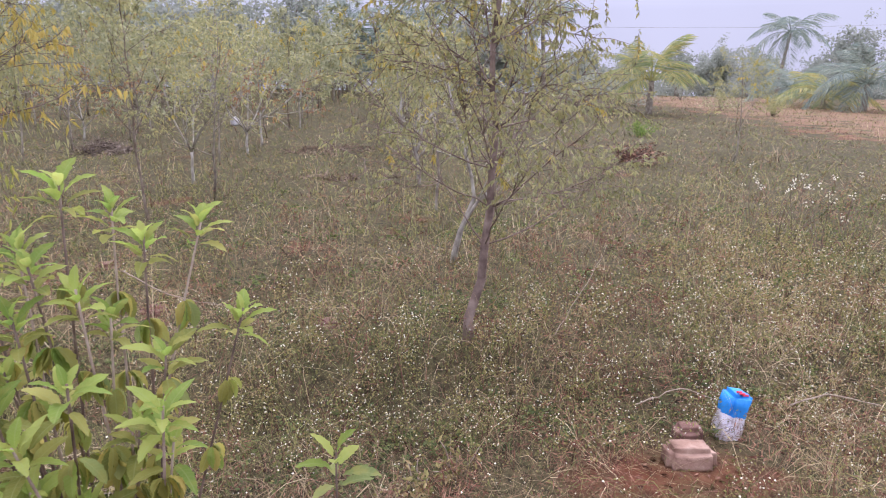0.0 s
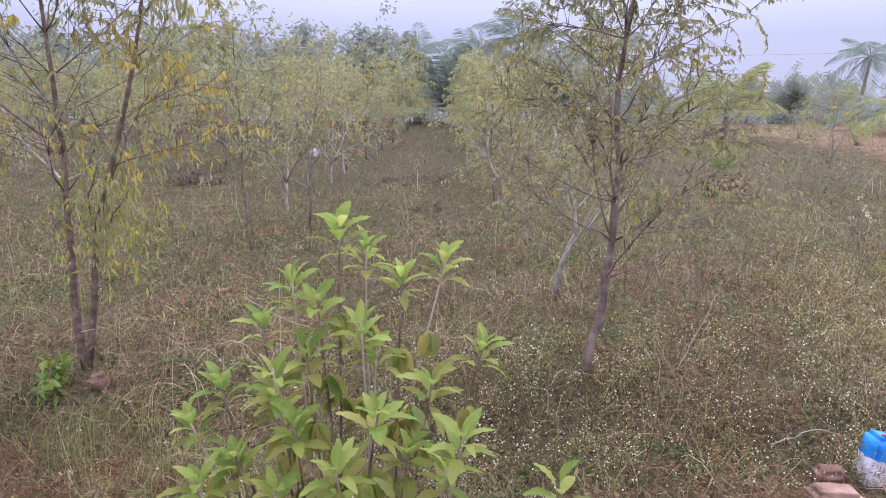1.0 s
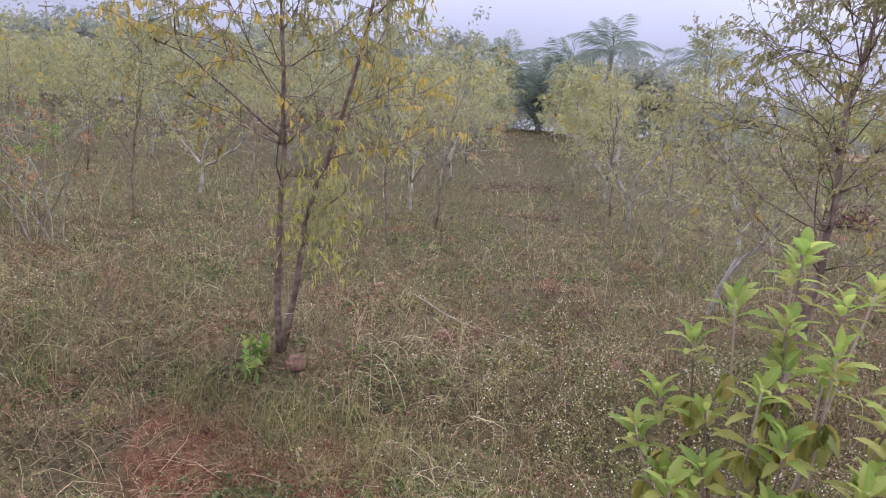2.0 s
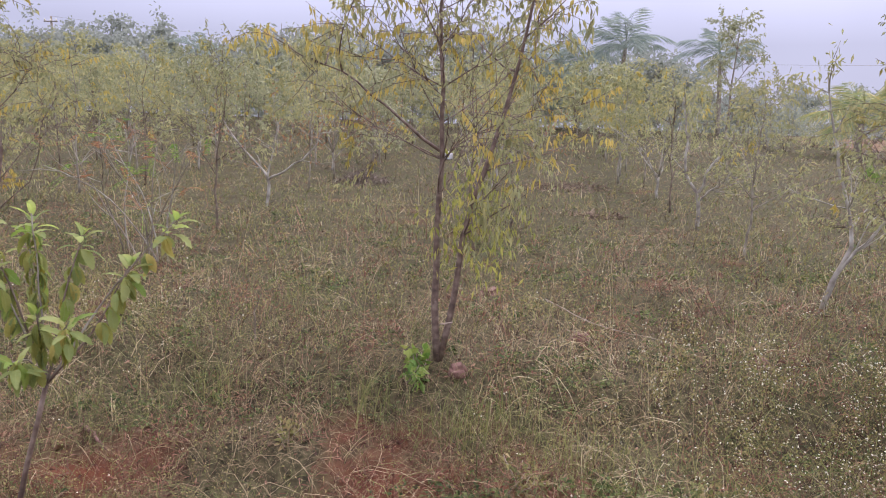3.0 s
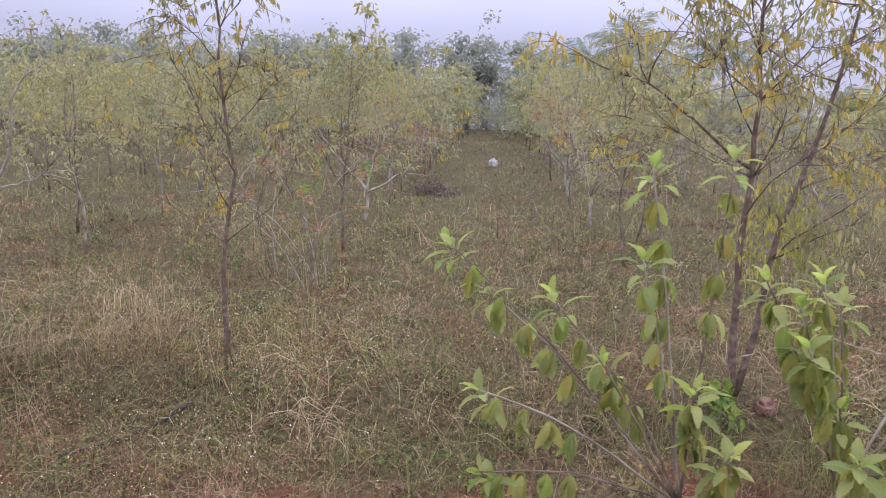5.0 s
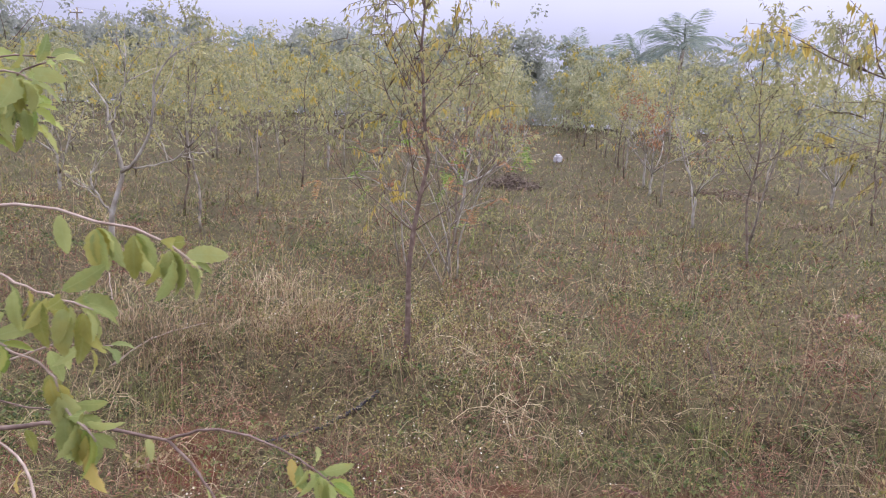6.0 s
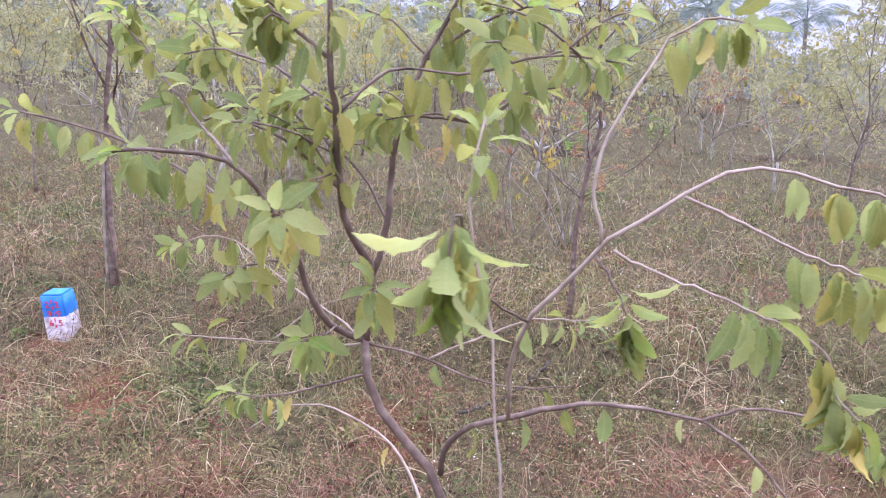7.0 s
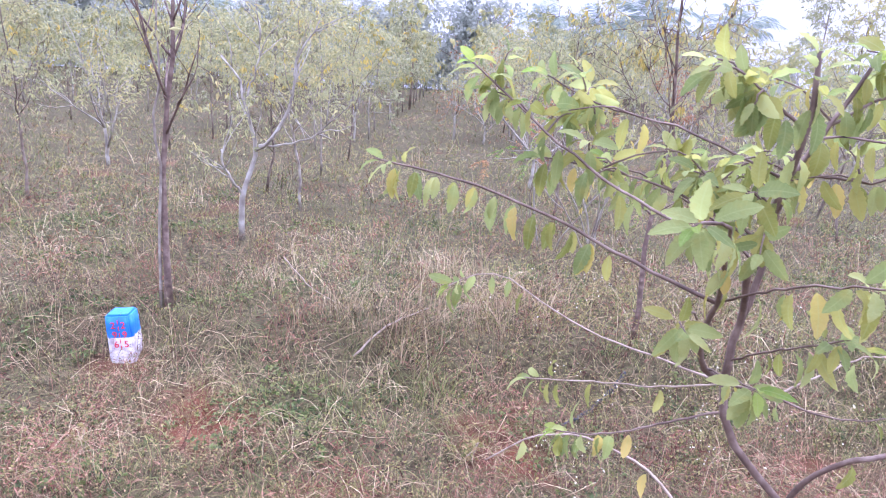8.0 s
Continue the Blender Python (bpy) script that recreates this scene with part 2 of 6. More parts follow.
def leaf_material(name, a, b, c):
    def veins(n, l, colour, geo):
        """A pale midrib with side veins, and yellowed blotches, along the leaf's own length."""
        co = n.new("ShaderNodeTexCoord")
        xyz = n.new("ShaderNodeSeparateXYZ")
        l.new(co.outputs["Object"], xyz.inputs[0])
        ab = n.new("ShaderNodeMath")
        ab.operation = "ABSOLUTE"
        l.new(xyz.outputs["X"], ab.inputs[0])
        slant = n.new("ShaderNodeMath")
        slant.operation = "MULTIPLY_ADD"
        slant.inputs[1].default_value = -0.7
        l.new(ab.outputs[0], slant.inputs[0])
        l.new(xyz.outputs["Y"], slant.inputs[2])
        wave = n.new("ShaderNodeMath")
        wave.operation = "MULTIPLY"
        wave.inputs[1].default_value = 62.0
        l.new(slant.outputs[0], wave.inputs[0])
        sine = n.new("ShaderNodeMath")
        sine.operation = "SINE"
        l.new(wave.outputs[0], sine.inputs[0])
        side = n.new("ShaderNodeMapRange")
        side.inputs[1].default_value, side.inputs[2].default_value = 0.55, 1.0
        side.inputs[4].default_value = 0.12
        l.new(sine.outputs[0], side.inputs[0])
        rib = n.new("ShaderNodeMapRange")
        rib.inputs[1].default_value, rib.inputs[2].default_value = 0.022, 0.006
        rib.inputs[4].default_value = 0.3
        l.new(ab.outputs[0], rib.inputs[0])
        top = n.new("ShaderNodeMath")
        top.operation = "MAXIMUM"
        l.new(side.outputs[0], top.inputs[0])
        l.new(rib.outputs[0], top.inputs[1])
        pale = n.new("ShaderNodeMix")
        pale.data_type = "RGBA"
        pale.inputs[7].default_value = (0.40, 0.45, 0.18, 1)
        l.new(top.outputs[0], pale.inputs[0])
        l.new(colour, pale.inputs[6])
        blot = n.new("ShaderNodeTexNoise")
        blot.inputs["Scale"].default_value, blot.inputs["Detail"].default_value = 34, 4
        l.new(geo.outputs["Position"], blot.inputs["Vector"])
        some = n.new("ShaderNodeMapRange")
        some.inputs[1].default_value, some.inputs[2].default_value = 0.52, 0.74
        some.inputs[4].default_value = 0.55
        l.new(blot.outputs["Fac"], some.inputs[0])
        yellow = n.new("ShaderNodeMix")
        yellow.data_type = "RGBA"
        yellow.inputs[7].default_value = (0.38, 0.34, 0.08, 1)
        l.new(some.outputs[0], yellow.inputs[0])
        l.new(pale.outputs[2], yellow.inputs[6])
        return yellow.outputs[2]

    return material(name, [(0.15, a), (0.5, b), (0.85, c)], 0.6, 14, 4, "object", bump=0.3, bump_scale=120, through_light=0.6, spec=0.18, extra=veins)


LEAF_YOUNG = leaf_material("young_leaf", (0.185, 0.275, 0.05), (0.29, 0.375, 0.07), (0.41, 0.46, 0.11))
LEAF_FULL = leaf_material("full_leaf", (0.195, 0.245, 0.075), (0.30, 0.345, 0.105), (0.41, 0.43, 0.15))
LEAF_DULL = leaf_material("olive_green_leaf", (0.19, 0.21, 0.045), (0.30, 0.305, 0.07), (0.42, 0.40, 0.11))
LEAF_OLD = leaf_material("yellowed_leaf", (0.33, 0.31, 0.07), (0.43, 0.38, 0.09), (0.54, 0.42, 0.12))


# ---- mesh helpers ----
def mesh_np(name, verts, tris, mat, smooth=False):
    verts, tris = np.asarray(verts, np.float32).reshape(-1, 3), np.asarray(tris, np.int32).reshape(-1, 3)
    me = bpy.data.meshes.new(name)
    me.vertices.add(len(verts))
    me.vertices.foreach_set("co", verts.ravel())
    me.loops.add(tris.size)
    me.loops.foreach_set("vertex_index", tris.ravel())
    me.polygons.add(len(tris))
    me.polygons.foreach_set("loop_start", np.arange(0, tris.size, 3, dtype=np.int32))
    me.polygons.foreach_set("use_smooth", np.full(len(tris), smooth))
    me.update(calc_edges=True)
    me.materials.append(mat)
    return me


def child(name, data, parent, label=""):
    ob = new(name, data)
    ob.parent = parent
    return tagged(ob, label)


def part(name, bm, mat, parent, label=""):
    me = bpy.data.meshes.new(name)
    bm.to_mesh(me)
    bm.free()
    me.materials.append(mat)
    return child(name, me, parent, label)


def thing(name, label, category, group="", at=None):
    ob = new(name)
    ob.empty_display_size = 0.1
    if at is not None:
        ob.location = at
    return tagged(ob, label, category, group)


def tube(path, radii, sides=6):
    """A tapered tube along a path; returns vertices and triangles."""
    path, radii = np.asarray(path, float), np.asarray(radii, float)
    tan = np.gradient(path, axis=0)
    tan /= np.linalg.norm(tan, axis=1)[:, None] + 1e-9
    ref = np.array([1.0, 0, 0]) if abs(tan[0][0]) < 0.8 else np.array([0, 1.0, 0])
    u = np.cross(tan, ref)
    u /= np.linalg.norm(u, axis=1)[:, None] + 1e-9
    v = np.cross(tan, u)
    a = np.linspace(0, 2 * np.pi, sides, endpoint=False)
    ring = path[:, None] + radii[:, None, None] * (np.cos(a)[None, :, None] * u[:, None] + np.sin(a)[None, :, None] * v[:, None])
    n, t = len(path), []
    for i in range(n - 1):
        for j in range(sides):
            p, q = i * sides + j, i * sides + (j + 1) % sides
            t += [(p, q, q + sides), (p, q + sides, p + sides)]
    vs = np.vstack([ring.reshape(-1, 3), path[-1:], path[:1]])
    for j in range(sides):
        k = (j + 1) % sides
        t += [((n - 1) * sides + j, (n - 1) * sides + k, n * sides), (k, j, n * sides + 1)]
    return vs, np.array(t)


def joined(pieces):
    vs, ts, at = [], [], 0
    for v, t in pieces:
        vs.append(v)
        ts.append(np.asarray(t) + at)
        at += len(v)
    return np.vstack(vs), np.vstack(ts)


def curve(points, n, wobble=0.0, rng=None):
    """A smooth path through a few points."""
    p = np.asarray(points, float)
    s = np.r_[0, np.cumsum(np.linalg.norm(np.diff(p, axis=0), axis=1))]
    m = np.zeros_like(p)
    m[1:-1] = (p[2:] - p[:-2]) / (s[2:] - s[:-2])[:, None]
    m[0], m[-1] = (p[1] - p[0]) / (s[1] - s[0]), (p[-1] - p[-2]) / (s[-1] - s[-2])
    out = []
    for x in np.linspace(0, s[-1], n):
        i = min(np.searchsorted(s, x, "right") - 1, len(s) - 2)
        h = s[i + 1] - s[i]
        t = (x - s[i]) / h
        out.append((2 * t**3 - 3 * t**2 + 1) * p[i] + (t**3 - 2 * t**2 + t) * h * m[i] + (3 * t**2 - 2 * t**3) * p[i + 1] + (t**3 - t**2) * h * m[i + 1])
    out = np.array(out)
    if wobble:
        w = rng.normal(0, wobble, out.shape)
        w[0] = 0
        out += w
    return out


def unit(v):
    v = np.asarray(v, float)
    return v / (np.linalg.norm(v, axis=-1, keepdims=True) + 1e-9)


def leaf_cards(p, d, size, wide, rng, fold=0.25, simple=False):
    """Many small folded leaves: a pointed blade of four triangles each, from p along d."""
    n = len(p)
    d = unit(d)
    side = unit(np.cross(d, rng.normal(0, 1, (n, 3))))
    nor = np.cross(side, d)
    L, W = np.asarray(size)[:, None], np.asarray(wide)[:, None]
    if simple:
        v = np.stack([p, p + d * L * 0.45 - side * W * 0.5, p + d * L * 0.45 + side * W * 0.5, p + d * L - np.array([0, 0, 0.12]) * L], 1)
        return v.reshape(-1, 3), (np.arange(n)[:, None, None] * 4 + np.array([(0, 2, 1), (1, 2, 3)])).reshape(-1, 3)
    v = np.empty((n, 5, 3))
    v[:, 0] = p
    v[:, 1] = p + d * L * 0.42 - side * W * 0.5 + nor * W * fold
    v[:, 2] = p + d * L * 0.5
    v[:, 3] = p + d * L * 0.42 + side * W * 0.5 + nor * W * fold
    v[:, 4] = p + d * L + np.array([0, 0, -0.12]) * L
    t = np.array([(0, 2, 1), (1, 2, 4), (0, 3, 2), (2, 3, 4)])
    return v.reshape(-1, 3), (np.arange(n)[:, None, None] * 5 + t).reshape(-1, 3)


def waves(x, y, seed, scale, octaves=3):
    """Smooth two-dimensional noise between about -1 and 1."""
    r = np.random.default_rng(seed)
    out, amp, tot = 0, 1.0, 0
    for o in range(octaves):
        for _ in range(5):
            a, ph, f = r.uniform(0, 2 * np.pi), r.uniform(0, 2 * np.pi), r.uniform(0.6, 1.4) * 2**o / scale
            out = out + amp * np.sin((x * np.cos(a) + y * np.sin(a)) * f * 2 * np.pi + ph)
            tot += amp * 0.6
        amp *= 0.5
    return out / tot


SLOPE = 0.0437


def ground_z(x, y):
    """The field rises gently to the far end of the grove; along the verge a low bank drops to the roadside."""
    x, y = np.asarray(x, float), np.asarray(y, float)
    z = SLOPE * np.clip(y - 4.5, -2.0, 38)
    s = np.clip((4.42 + 0.06 * waves(x, y, 29, 1.6, 2) - y) / 0.6, 0, 1)
    z = z - 0.19 * s * s * (3 - 2 * s)
    near = np.clip((40 - np.hypot(x + 4, y)) / 20, 0, 1)
    z = z + near * (0.03 * waves(x, y, 3, 3.0, 2) + 0.02 * waves(x, y, 5, 0.55, 2))
    cut = np.exp(-((x + 3.7) / 0.9) ** 4) * (1 + 0.25 * waves(x, y, 17, 0.5, 2))
    z = z - 0.10 * cut * np.clip((3.5 + 0.06 * waves(x, y, 19, 0.7, 2) - y) / 0.12, 0, 1) * np.clip((y - 2.8) / 0.3, 0, 1)
    return z


def gz(x, y):
    return float(ground_z(x, y))


# ---- ground: one sheet to the horizon ----
def spaced(lo, hi, step, reach):
    mid = np.arange(lo, hi, step)
    out, s = [], step
    while not out or out[-1] < reach:
        s *= 1.25
        out.append((out[-1] if out else 0) + s)
    out = np.array(out)
    return np.r_[(lo - out)[::-1], mid, mid[-1] + out]


gx, gy = spaced(-13, 7, 0.08, 1500), spaced(0.3, 12, 0.08, 1500)
GX, GY = np.meshgrid(gx, gy)
nx, ny = len(gx), len(gy)
q = (np.arange(ny - 1)[:, None] * nx + np.arange(nx - 1)).ravel()
ground_tris = np.vstack([np.c_[q, q + 1, q + nx + 1], np.c_[q, q + nx + 1, q + nx]])
ground = tagged(new("ground", mesh_np("ground", np.c_[GX.ravel(), GY.ravel(), ground_z(GX, GY).ravel()], ground_tris, SOIL, True)), "red soil field under thin dry thatch", "ground", kind="structure")
# ---- trees ----
def limb_path(start, heading, length, n, rng, lift=0.25, wob=0.12):
    d, p, out = unit(heading), np.array(start, float), [np.array(start, float)]
    for _ in range(n):
        d = unit(d + rng.normal(0, wob, 3) + np.array([0, 0, lift / n]))
        p = p + d * length / n
        out.append(p)
    return np.array(out)


def around(axis_angle, up):
    return np.array([math.cos(axis_angle) * math.cos(up), math.sin(axis_angle) * math.cos(up), math.sin(up)])


def make_tree(name, label, spine, r0, limbs, bark, leaf, rng, crown_from=0.35, reach=0.8, twigs=5, leaves=9, size=0.075, thin=0.28, droop=0.7, up=(35, 60),
              gold=0.0, group="trees of the grove", origin=None, fine=True, gold_mat=None, sub=2, lift=0.3, limb_r=0.30):
    """A young tree: a tapered trunk along a spine, limbs, twigs and hanging leaves. Its empty stands at its foot."""
    base = np.asarray(spine[0], float) if origin is None else np.asarray(origin, float)
    tree = thing(name, label, "tree", group, base)
    trunk = curve(spine, 14 if fine else 9, 0.008 if fine else 0.012, rng) - base
    tn = len(trunk)
    rad = r0 * (1 - 0.82 * np.linspace(0, 1, tn) ** 0.9)
    rad[0] *= 1.35
    tr = [tube(trunk, rad, 8 if fine else 5)]
    if fine:
        for _ in range(5):
            i = rng.integers(1, tn // 2)
            kn = limb_path(trunk[i], around(rng.uniform(0, 6.28), 0.5), rng.uniform(0.02, 0.045), 2, rng)
            tr.append(tube(kn, [0.010, 0.009, 0.006], 5))
    child("trunk", mesh_np("trunk", *joined(tr), bark, True), tree)
    twig_tubes, anchors, heads, gold_a, gold_h, limb_tubes = [], [], [], [], [], []
    az = rng.uniform(0, 6.28)
    for k in range(limbs):
        f = crown_from + (0.97 - crown_from) * (k + rng.uniform(0, 0.8)) / limbs
        i = min(int(f * (tn - 1)), tn - 2)
        az += 2.4 + rng.normal(0, 0.35)
        L = reach * (1.15 - 0.75 * (f - crown_from) / (1 - crown_from)) * rng.uniform(0.75, 1.2)
        path = limb_path(trunk[i], around(az, radians(rng.uniform(*up))), L, 7, rng, lift)
        rr = min(rad[i] * 0.55, limb_r * r0 + 0.002)
        rl = rr * np.linspace(1, 0.28, 8)
        lt = tube(path, rl, 6 if fine else 4)
        if fine:
            child("limb", mesh_np("limb", *lt, bark, True), tree)
        else:
            limb_tubes.append(lt)
        subs = [path]
        for _ in range(sub):
            j = rng.integers(2, 6)
            sd = unit(path[j + 1] - path[j]) + rng.normal(0, 0.55, 3)
            sp = limb_path(path[j], sd, L * rng.uniform(0.35, 0.65), 5, rng, lift)
            twig_tubes.append(tube(sp, rl[j] * np.linspace(0.75, 0.25, 6), 4 if fine else 3))
            subs.append(sp)
        for _ in range(twigs):
            sp = subs[rng.integers(len(subs))]
            j = rng.integers(len(sp) // 2, len(sp) - 1)
            tw = limb_path(sp[j], unit(sp[j + 1] - sp[j]) + rng.normal(0, 0.7, 3), rng.uniform(0.16, 0.34) * (reach / 0.8), 4, rng, -droop * 0.4, 0.2)
            if fine:
                twig_tubes.append(tube(tw, np.linspace(0.0024, 0.0012, 5), 3))
            m = int(rng.integers(max(1, leaves - 3), leaves + 4))
            s = rng.uniform(0.2, 1, m) * 3.999
            a = tw[s.astype(int)] + (tw[s.astype(int) + 1] - tw[s.astype(int)]) * (s % 1)[:, None]
            h = unit(tw[s.astype(int) + 1] - tw[s.astype(int)]) * 0.55 + rng.normal(0, 0.45, (m, 3)) + np.array([0, 0, -droop])
            if rng.uniform() < gold:
                gold_a.append(a), gold_h.append(h - np.array([0, 0, 0.8]))
            else:
                anchors.append(a), heads.append(h)
    if limb_tubes:
        tagged(child("branchwork", mesh_np("branchwork", *joined(limb_tubes), bark, True), tree), kind="stuff")
    tagged(child("twigwork", mesh_np("twigwork", *joined(twig_tubes), bark, True), tree), kind="stuff")
    if anchors:
        a, h = np.vstack(anchors), np.vstack(heads)
        tagged(child("crown", mesh_np("crown", *leaf_cards(a, h, rng.uniform(0.65, 1.3, len(a)) * size, rng.uniform(0.8, 1.2, len(a)) * size * thin, rng, simple=not fine), leaf), tree), kind="stuff")
    if gold_a:
        a, h = np.vstack(gold_a), np.vstack(gold_h)
        child("yellow_foliage", mesh_np("yellow_foliage", *leaf_cards(a, h, rng.uniform(0.8, 1.5, len(a)) * size, rng.uniform(0.8, 1.3, len(a)) * size * thin * 1.15, rng, simple=not fine), gold_mat or GOLD), tree, "hanging golden yellow leaves")["kind"] = "stuff"
    return tree


def spine_up(x, y, h, rng, lean=(0, 0), wob=0.03):
    z = gz(x, y) - 0.03
    return [(x, y, z)] + [(x + lean[0] * f + rng.normal(0, wob), y + lean[1] * f + rng.normal(0, wob), z + h * f) for f in (0.25, 0.5, 0.75, 1.0)]


def forked_tree(name, label, x, y, h, rng, stems, leaf, bark=None, fork=0.32, spread=0.8, leaves=6, lean=(0, 0), r0=0.03, size=0.07, group="trees of the grove", low=0.0):
    """A low-forking, pale, half-bare tree: a short trunk, crooked limbs that fork again, few leaves at the tips."""
    bark = bark or BARK_PALE
    z = gz(x, y) - 0.03
    tree = thing(name, label, "tree", group, (x, y, z))
    foot = curve([(0, 0, 0), (lean[0] * 0.2, lean[1] * 0.2, h * fork * 0.55), (lean[0] * 0.45, lean[1] * 0.45, h * fork)], 7, 0.006, rng)
    r0 = r0 * 0.62
    child("trunk", mesh_np("trunk", *tube(foot, r0 * np.linspace(1.25, 0.85, 7), 7), bark, True), tree)
    thin_tubes, anchors, heads = [], [], []
    az = rng.uniform(0, 6.28)
    for k in range(stems):
        az += 6.28 / stems + rng.normal(0, 0.3)
        j = 6 if k < 3 else rng.integers(3, 7)
        L = h * (1 - fork) * rng.uniform(0.75, 1.1)
        up = radians(rng.uniform(38, 66))
        head = around(az, up) + np.array([lean[0], lean[1], 0]) * 0.35
        head[:2] *= spread
        p = limb_path(foot[j], head, L, 8, rng, 0.45, 0.17)
        rl = r0 * np.linspace(0.62, 0.16, 9)
        child("limb", mesh_np("limb", *tube(p, rl, 6), bark, True), tree)
        for _ in range(4):
            i = rng.integers(2, 7)
            sp = limb_path(p[i], unit(p[i + 1] - p[i]) + rng.normal(0, 0.6, 3), L * rng.uniform(0.3, 0.55), 6, rng, 0.4, 0.2)
            thin_tubes.append(tube(sp, rl[i] * np.linspace(0.75, 0.25, 7), 4))
            for src in (sp, p):
                for _ in range(2):
                    i2 = rng.integers(3, len(src) - 1)
                    tw = limb_path(src[i2], unit(src[i2 + 1] - src[i2]) + rng.normal(0, 0.6, 3), rng.uniform(0.12, 0.28), 3, rng, 0.1, 0.25)
                    thin_tubes.append(tube(tw, np.linspace(0.004, 0.002, 4), 3))
                    m = int(rng.integers(1, 3 * leaves + 1))
                    if m:
                        anchors.append(tw[rng.integers(1, 4, m)] + rng.normal(0, 0.045, (m, 3)))
                        heads.append(unit(tw[-1] - tw[0]) * 0.6 + rng.normal(0, 0.5, (m, 3)) + np.array([0, 0, -0.3]))
    tagged(child("branchwork", mesh_np("branchwork", *joined(thin_tubes), bark, True), tree), kind="stuff")
    if anchors:
        a, hd = np.vstack(anchors), np.vstack(heads)
        tagged(child("crown", mesh_np("crown", *leaf_cards(a, hd, rng.uniform(0.6, 1.3, len(a)) * size, rng.uniform(0.8, 1.2, len(a)) * size * 0.32, rng), leaf), tree), kind="stuff")
    return tree


def stem_clump(name, label, x, y, h, rng, stems=8):
    """Many thin pale stems from one foot, with feathery green and rusty tips."""
    z = gz(x, y) - 0.03
    tree = thing(name, label, "tree", "trees of the grove", (x, y, z))
    tips, heads, thin_tubes = [], [], []
    for k in range(stems):
        az = 6.28 * k / stems + rng.normal(0, 0.4)
        foot = np.array([rng.normal(0, 0.07), rng.normal(0, 0.07), 0])
        p = limb_path(foot, around(az, radians(rng.uniform(66, 84))), h * rng.uniform(0.7, 1.0), 9, rng, 0.05, 0.12)
        child("stem", mesh_np("stem", *tube(p, np.linspace(0.0085, 0.003, 10), 5), BARK_PALE if k % 2 else BARK_GREY, True), tree)
        for _ in range(4):
            i = rng.integers(4, 9)
            sp = limb_path(p[i], unit(p[i] - p[i - 1]) + rng.normal(0, 0.5, 3), h * rng.uniform(0.15, 0.35), 5, rng, 0.2, 0.16)
            thin_tubes.append(tube(sp, np.linspace(0.004, 0.0016, 6), 4))
            tips.append(sp[-1]), heads.append(unit(sp[-1] - sp[-2]))
    tagged(child("branchwork", mesh_np("branchwork", *joined(thin_tubes), BARK_PALE, True), tree), kind="stuff")
    for mat, label2, share in ((FEATHER, "feathery bright green leaflets", 0.3), (RUST, "rust-coloured young leaflets", 0.4)):
        a, d = [], []
        for tip, hd in zip(tips, heads):
            if rng.uniform() > share:
                continue
            for _ in range(3):
                fr = limb_path(tip, hd * 0.4 + rng.normal(0, 0.7, 3), 0.17, 8, rng, -0.6, 0.05)
                side = unit(np.cross(fr[-1] - fr[0], [0, 0, 1]))
                for q2 in fr[1:]:
                    for s in (-1, 1):
                        a.append(q2), d.append(side * s + unit(fr[-1] - fr[0]) * 0.4 + rng.normal(0, 0.12, 3))
        if a:
            a = np.array(a)
            child("leaflet_spray", mesh_np("leaflet_spray", *leaf_cards(a, np.array(d), np.full(len(a), 0.034), np.full(len(a), 0.011), rng), mat), tree, label2)["kind"] = "stuff"
    return tree


R = np.random.default_rng(11)
# the front row, along the verge
make_tree("tree", "slender brown-barked tree with olive leaves standing in weeds", [(-0.04, 4.39, gz(-0.04, 4.39) - 0.06), (-0.03, 4.4, 0.24), (0.05, 4.42, 0.47), (0.06, 4.42, 0.72), (0.065, 4.42, 1.0), (0.09, 4.42, 1.33), (0.06, 4.42, 1.56), (0.1, 4.42, 2.1), (0.12, 4.42, 2.8)],
          0.031, 42, BARK_WARM, OLIVE, R, 0.24, 0.86, 20, 19, 0.031, 0.40, 0.8, (8, 64), 0.04, sub=4, limb_r=0.10)
tree_b = make_tree("tree", "two-stemmed brown tree hung with golden yellow leaves", [(-2.98, 4.38, gz(-2.98, 4.38) - 0.06), (-3.0, 4.38, 0.14), (-3.03, 4.38, 0.69), (-3.02, 4.38, 1.11), (-3.02, 4.38, 1.35), (-3.03, 4.38, 1.88), (-3.06, 4.38, 2.8)],
          0.026, 22, BARK_RED, OLIVE, R, 0.40, 0.92, 16, 17, 0.037, 0.34, 1.0, (18, 60), 0.24, sub=4, limb_r=0.09)
fork_b = curve([(-2.975, 4.37, 0.02), (-2.93, 4.36, 0.25), (-2.89, 4.36, 0.5), (-2.85, 4.38, 0.89), (-2.74, 4.4, 1.25), (-2.64, 4.42, 1.6), (-2.56, 4.44, 1.95), (-2.45, 4.46, 2.6)], 14) - np.array(tree_b.location)
child("second_trunk", mesh_np("second_trunk", *tube(fork_b, 0.022 * np.linspace(1, 0.25, 14), 8), BARK_RED, True), tree_b)
low_limb = curve([(-3.02, 4.38, 1.33), (-3.28, 4.36, 1.52), (-3.55, 4.34, 1.73), (-3.81, 4.32, 1.84)], 10, 0.006, R) - np.array(tree_b.location)
child("limb", mesh_np("limb", *tube(low_limb, np.linspace(0.011, 0.003, 10), 6), BARK_RED, True), tree_b)
side_limbs, la, lh, ga, gh = [], [], [], [], []
